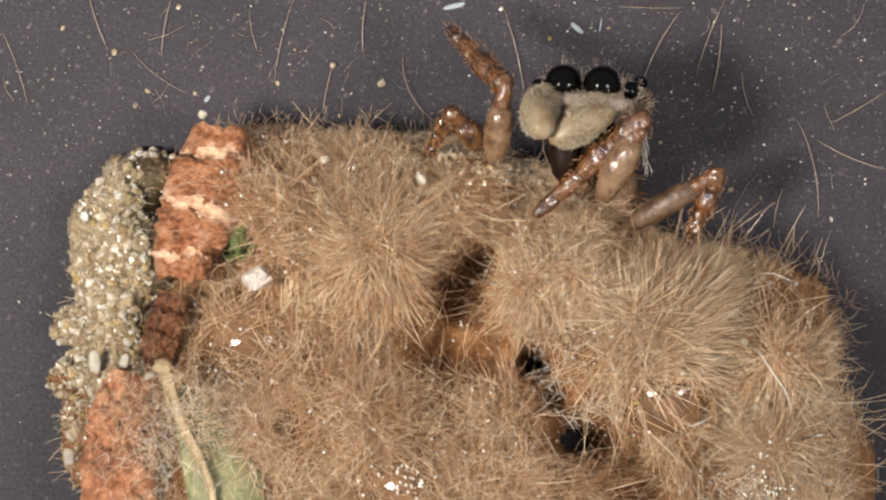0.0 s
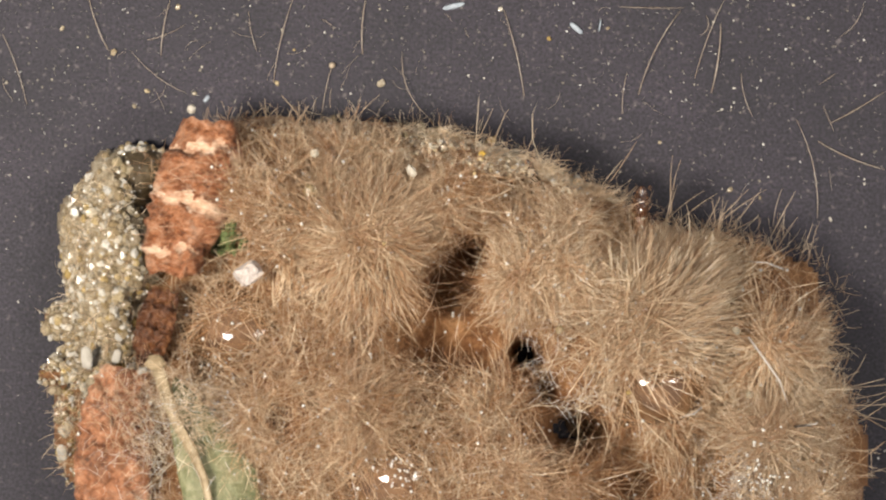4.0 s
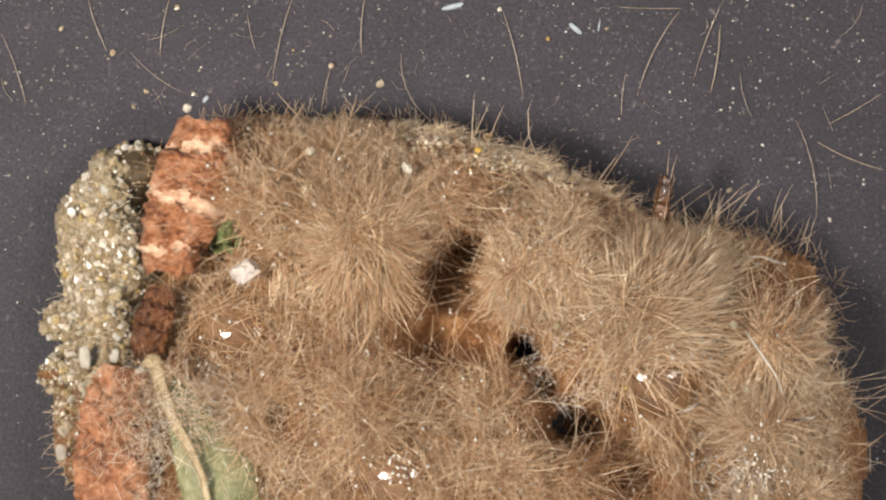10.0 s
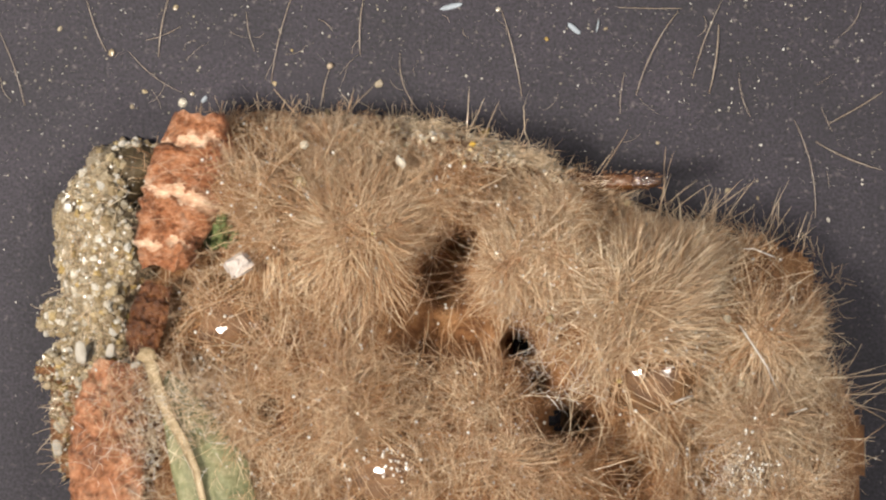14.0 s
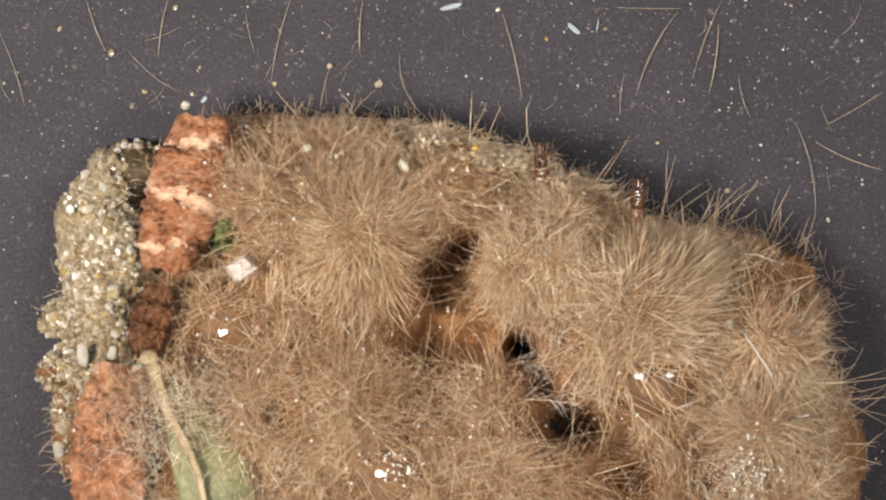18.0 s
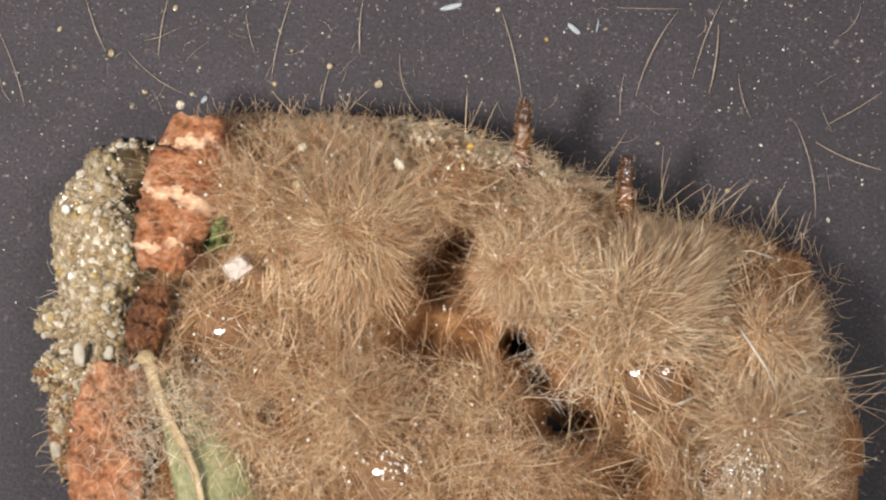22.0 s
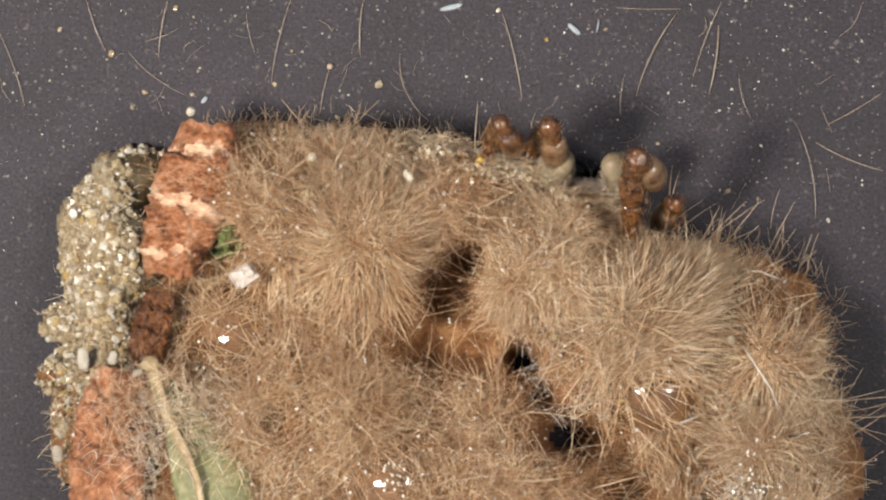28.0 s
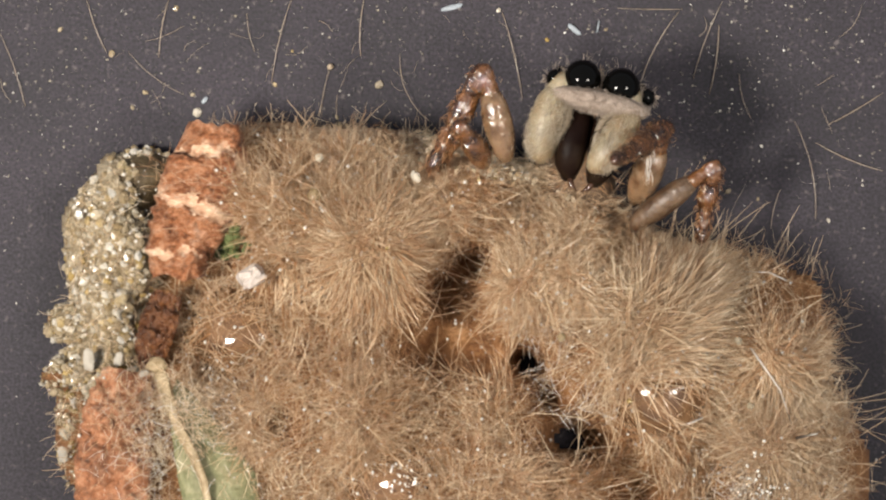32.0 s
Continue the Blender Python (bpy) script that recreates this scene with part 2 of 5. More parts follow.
def strands(name, material, root, tip, bend, radius):
    """A mesh of many three-sided hairs: arrays of roots and tips, a sideways bend at mid-length, and a radius for each; in mm."""
    n = len(root)
    d = tip - root
    length = np.linalg.norm(d, axis=1, keepdims=True) + 1e-9
    d = d / length
    ref = np.where(np.abs(d[:, 2:3]) < 0.9, np.array([[0, 0, 1.0]]), np.array([[1.0, 0, 0]]))
    s = np.cross(d, ref)
    s /= np.linalg.norm(s, axis=1, keepdims=True)
    u = np.cross(d, s)
    rings = []
    for f, w, k in ((0.0, 1.0, 0.0), (0.36, 1.0, 0.9), (0.72, 0.8, 0.75)):
        p = root + (tip - root) * f + bend * k
        for q in (0, 2.094, 4.189):
            rings.append(p + (s * math.cos(q) + u * math.sin(q)) * (radius * w)[:, None])
    rings.append(tip)
    v = np.stack(rings, 1).reshape(-1, 3) * MM
    quads = [(a + k, a + (k + 1) % 3, a + 3 + (k + 1) % 3, a + 3 + k) for a in (0, 3) for k in range(3)]
    tris = [(6, 7, 9), (7, 8, 9), (8, 6, 9)]
    loops = np.array([i for q in quads for i in q] + [i for q in tris for i in q])
    sizes = np.array([4] * 6 + [3] * 3)
    idx = (np.arange(n)[:, None] * 10 + loops[None]).reshape(-1)
    total = np.tile(sizes, n)
    start = np.concatenate(([0], np.cumsum(total)[:-1]))
    me = bpy.data.meshes.new(name)
    me.vertices.add(len(v))
    me.vertices.foreach_set("co", v.astype(np.float32).reshape(-1))
    me.loops.add(len(idx))
    me.loops.foreach_set("vertex_index", idx.astype(np.int32))
    me.polygons.add(len(total))
    me.polygons.foreach_set("loop_start", start.astype(np.int32))
    me.materials.append(material)
    me.update(calc_edges=True)
    me.polygons.foreach_set("use_smooth", np.ones(len(total), dtype=bool))
    return me


def at(px, py, z):
    """The place, in mm, that lies over the plan's (px, py) as seen from the lens; z is a height of the plan, which is pressed flatter."""
    z = z * FLAT
    s = PX * (HIGH - z) / HIGH
    return ((px - CX) * s, -(py - CY) * s, z)


def at_all(px, py, z):
    z = z * FLAT
    s = PX * (HIGH - z) / HIGH
    return np.stack([(px - CX) * s, -(py - CY) * s, z], 1)


rng = np.random.default_rng(7)
R = random.Random(11)


# ---- the dish ----
def dish():
    s = Shape()
    n, w = 40, 70.0
    verts = [((i / n - 0.5) * 2 * w, (j / n - 0.5) * 2 * w, 0.0) for j in range(n + 1) for i in range(n + 1)]
    faces = [(j * (n + 1) + i, j * (n + 1) + i + 1, (j + 1) * (n + 1) + i + 1, (j + 1) * (n + 1) + i) for j in range(n) for i in range(n)]
    s.add(verts, faces)
    s.add([(-w, -w, -1.5), (w, -w, -1.5), (w, w, -1.5), (-w, w, -1.5), (-w, -w, -0.01), (w, -w, -0.01), (w, w, -0.01), (-w, w, -0.01)],
          [(3, 2, 1, 0), (0, 1, 5, 4), (1, 2, 6, 5), (2, 3, 7, 6), (3, 0, 4, 7)])
    return tagged(new("floor", s.mesh("floor", FLOOR, smooth=False)), "dark grey scuffed plastic dish floor strewn with fine dust", "floor", kind="structure")


dish()

# ---- the nest: its form as a height over the plan ----
LOBES = [(808, 845, 652, 570, 3.3), (590, 400, 225, 195, 3.7), (655, 440, 125, 160, 3.9), (440, 330, 130, 120, 3.0), (455, 235, 95, 40, 1.7), (960, 460, 175, 145, 3.9), (1140, 570, 190, 165, 3.9),
         (1355, 584, 106, 152, 3.2), (1380, 840, 150, 210, 3.5), (560, 720, 210, 170, 3.9), (810, 830, 190, 160, 3.8),
         (148, 385, 37, 45, 1.4), (114, 565, 40, 41, 1.2), (105, 665, 40, 34, 1.0), (200, 480, 85, 200, 1.8), (175, 720, 88, 150, 1.3), (230, 305, 60, 55, 1.2), (850, 290, 150, 66, 2.5), (800, 340, 130, 120, 3.7), (1000, 362, 110, 55, 2.8), (640, 256, 125, 62, 2.9), (1175, 448, 125, 78, 2.6)]
DENTS = [(842, 445, 28, 1.6), (798, 520, 46, 2.0), (750, 605, 46, 1.7), (845, 612, 46, 1.7), (928, 622, 30, 3.6), (955, 685, 30, 2.2),
         (990, 755, 40, 2.8), (488, 735, 28, 1.4), (1125, 845, 55, 1.3), (275, 570, 26, 1.9), (1050, 780, 50, 1.5), (1165, 705, 40, 0.8), (1230, 770, 60, 1.0), (1430, 520, 45, 0.9), (450, 255, 30, 0.6), (1042, 748, 34, 1.1), (1115, 768, 40, 0.9)]


def waves(px, py, scale, seed):
    """A cheap smooth noise over the plan, about -1 to 1."""
    g = np.random.default_rng(seed)
    out = np.zeros_like(px, dtype=float)
    for _ in range(7):
        a, f, ph = g.uniform(0, 6.283), g.uniform(0.6, 1.5) / scale, g.uniform(0, 6.283)
        out += np.sin((px * math.cos(a) + py * math.sin(a)) * f + ph + 0.8 * np.sin(py * f * 0.7 + ph * 2))
    return out / 4.0


def clumps(px, py):
    """Where the hairs stand in thick clumps (1) or lie thin (-1)."""
    return np.clip(waves(px, py, 34, 21) * 0.9 + waves(px, py, 15, 22) * 0.35, -1, 1)


RIM_X = (200, 300, 430, 560, 700, 800, 900, 960, 1030, 1060, 1110, 1160, 1210, 1300, 1400, 1450, 1480)
RIM_Y = (262, 236, 205, 202, 212, 230, 258, 282, 310, 324, 352, 380, 396, 400, 424, 455, 500)


def height(px, py):
    px, py = np.asarray(px, float), np.asarray(py, float)
    acc = np.zeros_like(px)
    wx, wy = px + 14 * waves(px, py, 28, 3), py + 14 * waves(px, py, 28, 4)
    for cx, cy, rx, ry, h in LOBES:
        d = np.abs((wx - cx) / rx) ** 2.3 + np.abs((wy - cy) / ry) ** 2.3
        acc += np.where(d < 1, h * (1 - np.minimum(d, 1)) ** 0.72, 0.0) ** 5
    out = acc ** 0.2
    out = out + np.clip(out - 0.3, 0, 1) * (0.12 * waves(px, py, 16, 5) + 0.32 * clumps(px, py))
    for cx, cy, r, depth in DENTS:
        out = out - depth * np.exp(-((px - cx) ** 2 + (py - cy) ** 2) / (r * r))
    out = out * np.sqrt(np.clip((py - np.interp(px, RIM_X, RIM_Y) + 2) / 26, 0, 1))
    return np.where((acc > 0) & (out > 0), np.maximum(out, 0.12), 0.0)


def slope(px, py, e=6.0):
    gx = (height(px + e, py) - height(px - e, py)) / (2 * e * PX)
    gy = (height(px, py - e) - height(px, py + e)) / (2 * e * PX)
    n = np.stack([-gx, -gy, np.full_like(gx, 1.8)], 1)
    return n / np.linalg.norm(n, axis=1, keepdims=True)


nest = tagged(new("spider_nest"), "fuzzy tan nest of plant hairs, silk, sand and bark", "nest")


def shell(name, low, high, thick, material, inside, step=8, label=""):
    """A crust over the plan's region inside(px, py), with its underside thick mm below."""
    xs, ys = np.arange(low[0], high[0], step), np.arange(low[1], high[1], step)
    gx, gy = np.meshgrid(xs, ys)
    h = height(gx.ravel(), gy.ravel())
    ok = (h > 0) & inside(gx.ravel(), gy.ravel())
    top = at_all(gx.ravel(), gy.ravel(), np.maximum(h, 0.02))
    bottom = top.copy()
    bottom[:, 2] = np.maximum(top[:, 2] - thick, 0.0)
    n, w = len(h), len(xs)
    s = Shape()
    faces, rim = [], {}
    for j in range(len(ys) - 1):
        for i in range(w - 1):
            q = (j * w + i, j * w + i + 1, (j + 1) * w + i + 1, (j + 1) * w + i)
            if all(ok[k] for k in q):
                faces.append(q[::-1])
                faces.append(tuple(k + n for k in q))
                for a, b in zip(q, q[1:] + q[:1]):
                    rim[(a, b)] = True
    for a, b in list(rim):
        if (b, a) not in rim:
            faces.append((a, b, b + n, a + n))
    used = sorted({k for f in faces for k in f})
    new_index = {k: i for i, k in enumerate(used)}
    both = np.concatenate([top, bottom])
    s.add([both[k] for k in used], [tuple(new_index[k] for k in f) for f in faces])
    return part(name, s.mesh(name, material), nest, label)


# the nest's core; bare in the holes, where its dark tone imitates shade
shell("felt_body", (60, 150), (1600, 1400), 0.32, FELT, lambda x, y: x > 0, 9, "matted brown felt under the hairs, darkened to help shade the holes")

# hair brushes: plan x, y, half widths of the roots, aim in degrees (None: outwards), its spread, lift, length in plan units, how many, material, fan
BRUSHES = [
    # the large brush that hangs down, and the fringe round it
    (655, 455, 62, 50, -88, 0.34, 0.3, 150, 1500, "HAIR", -0.7), (640, 390, 80, 75, -90, 0.5, 0.35, 130, 2300, "HAIR", 0), (650, 330, 85, 60, -70, 0.9, 0.7, 110, 1900, "HAIR_PALE", 0), (560, 330, 80, 75, 250, 0.6, 0.5, 120, 1900, "HAIR", 0),
    (545, 275, 90, 50, 30, 0.7, 0.3, 75, 1700, "HAIR_PALE", 0), (700, 290, 90, 55, 120, 0.9, 0.4, 85, 1900, "HAIR_PALE", 0), (540, 420, 80, 60, 330, 0.5, 0.45, 130, 1700, "HAIR", 0),
    (745, 395, 50, 60, 100, 0.5, 0.4, 95, 1400, "HAIR", 0), (640, 260, 90, 40, 10, 0.9, 0.3, 70, 1200, "HAIR_PALE", 0),
    # the round cushion beside it
    (965, 430, 105, 85, None, 0.6, 0.7, 90, 4600, "HAIR", 0), (950, 470, 95, 70, None, 0.7, 0.5, 90, 2400, "HAIR_PALE", 0), (900, 500, 55, 60, 215, 0.5, 0.4, 95, 900, "HAIR", 0.4),
    (985, 365, 90, 34, 10, 0.5, 0.25, 90, 1300, "HAIR_PALE", 0), (1165, 415, 80, 32, 60, 0.9, 0.4, 75, 1500, "HAIR_PALE", 0), (1085, 375, 50, 26, 30, 0.9, 0.3, 65, 800, "HAIR", 0),
    # the fan that sweeps to the upper right
    (1085, 625, 42, 62, 48, 0.30, 0.35, 190, 2600, "HAIR", -0.5), (1140, 560, 70, 50, 32, 0.30, 0.3, 165, 2600, "HAIR_PALE", -0.35), (1190, 500, 80, 50, 40, 0.34, 0.3, 130, 2000, "HAIR_PALE", -0.2),
    (1110, 600, 50, 50, 42, 0.22, 0.35, 205, 900, "HAIR_PALE", -0.4), (1400, 700, 60, 90, -80, 0.25, 0.2, 175, 800, "HAIR_PALE", 0), (1120, 470, 70, 50, 65, 0.5, 0.45, 110, 1600, "HAIR", 0), (1250, 450, 90, 40, 62, 0.5, 0.3, 100, 1500, "HAIR", 0), (1075, 660, 26, 46, -88, 0.3, 0.3, 110, 650, "HAIR_PALE", 0), (1080, 570, 100, 70, 45, 0.6, 0.7, 120, 1500, "HAIR_PALE", 0),
    # thin criss-cross hairs over the brown hollow and below it
    (420, 545, 105, 65, 20, 0.9, 0.3, 140, 806, "HAIR", 0), (450, 640, 120, 60, 195, 0.8, 0.3, 140, 930, "HAIR", 0), (560, 560, 80, 60, -150, 0.7, 0.35, 130, 682, "HAIR", 0),
    (650, 660, 95, 55, -75, 0.6, 0.4, 130, 992, "HAIR", -0.4), (560, 760, 120, 80, 60, 0.9, 0.4, 130, 1240, "HAIR", 0), (740, 740, 110, 80, 100, 0.8, 0.5, 130, 1426, "HAIR", 0),
    (840, 690, 70, 70, 75, 0.55, 0.4, 140, 868, "HAIR", -0.3), (840, 830, 110, 70, 110, 0.6, 0.5, 130, 1240, "HAIR", 0), (480, 840, 110, 60, 30, 0.9, 0.4, 110, 868, "HAIR_PALE", 0), (650, 860, 110, 60, 80, 0.9, 0.4, 110, 868, "HAIR", 0),
    (790, 545, 90, 60, -15, 1.2, 0.15, 125, 260, "HAIR", 0), (790, 570, 100, 60, 0, 1.5, 0.1, 100, 434, "HAIR_DARK", 0), (835, 430, 45, 60, -60, 0.6, 0.2, 85, 310, "HAIR_DARK", 0),
    (835, 330, 70, 50, -10, 0.9, 0.3, 75, 744, "HAIR_DARK", 0), (880, 330, 80, 40, 0, 1.0, 0.3, 70, 558, "HAIR", 0),
    # the right flank
    (1215, 700, 80, 60, -20, 0.5, 0.3, 130, 1300, "HAIR", 0), (1300, 620, 80, 70, 60, 0.6, 0.35, 130, 1500, "HAIR", 0), (1350, 740, 80, 90, -75, 0.5, 0.3, 150, 1200, "HAIR_PALE", 0),
    (1430, 700, 45, 110, -88, 0.35, 0.2, 150, 1400, "HAIR_PALE", 0), (1370, 850, 90, 70, 75, 0.6, 0.4, 120, 1300, "HAIR_PALE", 0), (1410, 490, 60, 60, -60, 1.2, 0.5, 70, 1300, "HAIR_DARK", 0),
    (1440, 470, 40, 60, 70, 0.9, 0.4, 60, 900, "HAIR_DARK", 0), (1330, 440, 90, 34, 75, 0.6, 0.3, 75, 1100, "HAIR", 0), (1455, 600, 35, 70, -50, 0.8, 0.3, 80, 800, "HAIR", 0), (1474, 740, 24, 130, -85, 0.7, 0.2, 90, 1500, "HAIR", 0), (1462, 520, 22, 60, -60, 0.9, 0.2, 60, 700, "HAIR", 0),
    (1130, 800, 130, 55, 172, 0.5, 0.25, 130, 700, "HAIR", 0), (1150, 770, 120, 40, 172, 0.5, 0.2, 120, 700, "HAIR_DARK", 0), (1180, 780, 100, 60, 10, 0.8, 0.3, 100, 1200, "HAIR_DARK", 0), (1110, 860, 110, 50, 80, 1.0, 0.4, 90, 1600, "HAIR_DARK", 0), (1230, 840, 70, 60, 100, 0.7, 0.4, 110, 600, "HAIR", 0),
    # the top edge, the foot and what lies out of view
    (440, 250, 70, 36, 70, 0.6, 0.3, 90, 700, "HAIR", 0), (445, 330, 30, 70, 175, 0.7, 0.2, 110, 700, "HAIR", 0), (560, 226, 125, 22, 85, 1.2, 0.2, 60, 1300, "HAIR_PALE", 0), (720, 246, 90, 22, 85, 1.2, 0.2, 60, 900, "HAIR_PALE", 0), (400, 480, 60, 50, 30, 0.9, 0.3, 110, 420, "HAIR", 0), (150, 800, 70, 60, 200, 0.8, 0.2, 60, 700, "HAIR_DARK", 0),
    (420, 770, 60, 80, 60, 1.0, 0.3, 120, 900, "HAIR", 0), (350, 720, 60, 50, 60, 1.0, 0.2, 110, 300, "HAIR_PALE", 0), (300, 740, 40, 80, 20, 1.0, 0.3, 110, 420, "HAIR_PALE", 0), (210, 760, 60, 80, 90, 1.2, 0.2, 110, 260, "HAIR_PALE", 0), (760, 1080, 600, 150, 90, 1.2, 0.4, 110, 5000, "HAIR", 0)]


def bald(px, py):
    """How far hairs keep clear of holes, crust, bark and leaf: 0 to 1."""
    keep = np.ones_like(px)
    for cx, cy, rx, ry, k in ((928, 622, 30, 38, 1.0), (985, 752, 44, 22, 0.97), (488, 735, 34, 26, 0.9), (275, 575, 34, 52, 0.97), (195, 470, 95, 230, 0.97),
                              (345, 340, 70, 150, 0.9), (200, 770, 100, 140, 0.85), (330, 810, 60, 100, 0.6), (805, 515, 54, 84, 0.82), (770, 602, 105, 46, 0.8),
                              (850, 610, 48, 30, 0.7), (845, 450, 22, 46, 0.8), (1435, 520, 46, 50, 0.3), (450, 258, 30, 30, 0.4), (1020, 772, 60, 24, 0.85), (1130, 848, 66, 38, 0.6), (975, 685, 34, 40, 0.7), (150, 600, 90, 130, 0.97), (790, 246, 110, 18, 0.85), (940, 288, 110, 20, 0.85), (1040, 330, 50, 16, 0.7), (400, 425, 34, 26, 0.95), (1150, 712, 34, 18, 0.7), (416, 584, 50, 22, 0.92), (706, 838, 48, 22, 0.92), (1165, 672, 62, 34, 0.9), (440, 835, 40, 40, 0.5)):
        d = ((px - cx) / rx) ** 2 + ((py - cy) / ry) ** 2
        keep = keep * (1 - k * np.clip(1.6 - d, 0, 1))
    return keep


HOLES = ((928, 622, 30, 38), (990, 754, 46, 20), (488, 735, 24, 18), (272, 580, 24, 40), (402, 425, 28, 22), (416, 584, 44, 14), (706, 838, 44, 14), (1165, 670, 54, 26), (802, 520, 38, 70), (750, 612, 60, 24), (850, 610, 40, 20), (840, 455, 18, 34), (962, 690, 20, 34), (1130, 848, 44, 22), (1045, 752, 40, 20), (1115, 772, 36, 16))


def open_air(root, tip):
    """Which hairs leave the dark holes and the air behind the rim free; a few of them still cross."""
    ok = np.ones(len(root), dtype=bool)
    lucky = rng.uniform(0, 1, len(root))
    s = PX * (HIGH - tip[:, 2]) / HIGH
    tx, ty = tip[:, 0] / s + CX, CY - tip[:, 1] / s
    ok &= (ty > np.interp(tx, RIM_X, RIM_Y) - 6) | (lucky < 0.05)
    ok &= (tx < 1490 + (ty - 560) * 0.12) | (lucky < 0.22)
    for f in (0.45, 0.75, 1.0):
        p = root + (tip - root) * f
        s = PX * (HIGH - p[:, 2]) / HIGH
        qx, qy = p[:, 0] / s + CX, CY - p[:, 1] / s
        below = qy - np.interp(qx, RIM_X, RIM_Y)
        ok &= ~((below < 24 + 8 * waves(qx, qy, 12, 43)) & (qx > 690) & (qx < 1090)) | (lucky < 0.22)
        for i, (cx, cy, rx, ry) in enumerate(HOLES):
            ok &= (((qx - cx) / rx) ** 2 + ((qy - cy) / ry) ** 2 > 1) | (lucky < (0.04 if i < 2 else 0.34))
    return ok


def brush(cx, cy, rx, ry, aim, spread, lift, length, count, material, fan, thick):
    """Hairs in small wisps, which share their root and their way; an aimed brush may open like a fan."""
    wisp = 4
    m = int(count * 0.92) // wisp
    r, a = np.sqrt(rng.uniform(0, 1.15, m)), rng.uniform(0, 2 * math.pi, m)
    ox, oy = r * np.cos(a), r * np.sin(a)
    lx, ly = cx + rx * ox, cy - ry * oy
    keep = (height(lx, ly) > 0.15) & (rng.uniform(0, 1, m) < bald(lx, ly) * np.clip(0.72 + 0.6 * clumps(lx, ly), 0.2, 1))
    lx, ly, ox, oy = lx[keep], ly[keep], ox[keep], oy[keep]
    m = len(lx)
    if aim is None:
        way = np.arctan2(oy, ox) + rng.normal(0, spread, m)
        rise = lift * (1.25 - np.hypot(ox, oy))
    else:
        way = radians(aim) + rng.normal(0, spread, m) + fan * (ox * math.sin(radians(aim)) - oy * math.cos(radians(aim)))
        rise = np.full(m, lift)
    way += 0.5 * waves(lx, ly, 40, 9) + np.where(rng.uniform(0, 1, m) < (0.3 if spread < 0.33 else 0.5 if spread < 0.36 else 0.86), rng.uniform(-3.1, 3.1, m), 0)
    size = length * PX * rng.uniform(0.45, 1.0, m)
    side, deep = rng.normal(0, 0.035, m), rng.uniform(-0.1, 0.5, m)
    lx, ly, way, rise, size, side, deep = (np.repeat(v, wisp) for v in (lx, ly, way, rise, size, side, deep))
    n = m * wisp
    px, py = lx + rng.normal(0, 9, n), ly + rng.normal(0, 9, n)
    way, rise, size = way + rng.normal(0, 0.4, n), rise * rng.uniform(0, 1.3, n) + rng.normal(0, 0.35, n), size * rng.uniform(0.6, 1.1, n)
    h, nrm = height(px, py), slope(px, py)
    d = np.stack([np.cos(way), np.sin(way), np.maximum(rise, -0.1)], 1) + nrm * 0.1
    d /= np.linalg.norm(d, axis=1, keepdims=True)
    root = at_all(px, py, np.maximum(h, 0.1) + deep) - nrm * 0.1
    tip = root + d * size[:, None]
    tip[:, 2] = np.maximum(tip[:, 2], 0.02)
    across = np.stack([-np.sin(way), np.cos(way), np.zeros(n)], 1) * (side + rng.normal(0, 0.02, n))[:, None]
    bend = (across + np.array([[0, 0, 0.03]])) * size[:, None]
    radius = rng.uniform(0.0022, 0.0056, n) * thick * np.where(rng.uniform(0, 1, n) < 0.14, 1.6, 1.0)
    clear = open_air(root, tip) & (h > 0.1)
    part("hair_tuft", strands("hair_tuft", material, root[clear], tip[clear], bend[clear], radius[clear]), nest, "tuft of fine pale tan plant hairs", "stuff")


# brushes of coarser hairs
COARSE = {(1085, 625): 1.4, (1140, 560): 1.45, (1190, 500): 1.4, (1110, 600): 1.4, (1400, 700): 1.4, (1430, 700): 1.4, (1350, 740): 1.3, (540, 420): 1.35, (560, 330): 1.3, (655, 455): 1.25, (1300, 620): 1.35,
          (420, 545): 1.3, (450, 640): 1.3, (560, 560): 1.3, (790, 545): 1.3, (1215, 700): 1.3, (840, 690): 1.3, (740, 740): 1.25}
KINDS = {"HAIR": HAIR, "HAIR_PALE": HAIR_PALE, "HAIR_DARK": HAIR_DARK}
for row in BRUSHES:
    brush(*row[:9], KINDS[row[9]], row[10], COARSE.get(row[:2], 1.0))


def fluff(k):
    """A low tangle of very fine hairs over one strip of the nest."""
    n = 6500
    px, py = rng.uniform(240 + k * 160, 240 + (k + 1) * 160, n), rng.uniform(190, 960, n)
    h = height(px, py)
    keep = (h > 0.2) & (rng.uniform(0, 1, n) < bald(px, py) * np.clip(0.5 + 1.0 * clumps(px, py), 0.15, 1))
    px, py, h = px[keep], py[keep], h[keep]
    n = len(px)
    d = rng.normal(0, 1, (n, 3)) * np.array([[1, 1, 0.4]]) + slope(px, py) * 0.3
    d /= np.linalg.norm(d, axis=1, keepdims=True)
    size = rng.uniform(25, 95, n) * PX
    root = at_all(px, py, h + rng.uniform(-0.1, 0.62, n)) - d * size[:, None] * 0.4
    tip = root + d * size[:, None]
    ok = open_air(root, tip)
    root, tip, size = root[ok], tip[ok], size[ok]
    n = len(root)
    part("hair_fluff", strands("hair_fluff", FLUFF, root, tip, rng.normal(0, 0.09, (n, 3)) * size[:, None], rng.uniform(0.0018, 0.0046, n)), nest, "fine tangled tan fluff", "stuff")


for k in range(8):
    fluff(k)


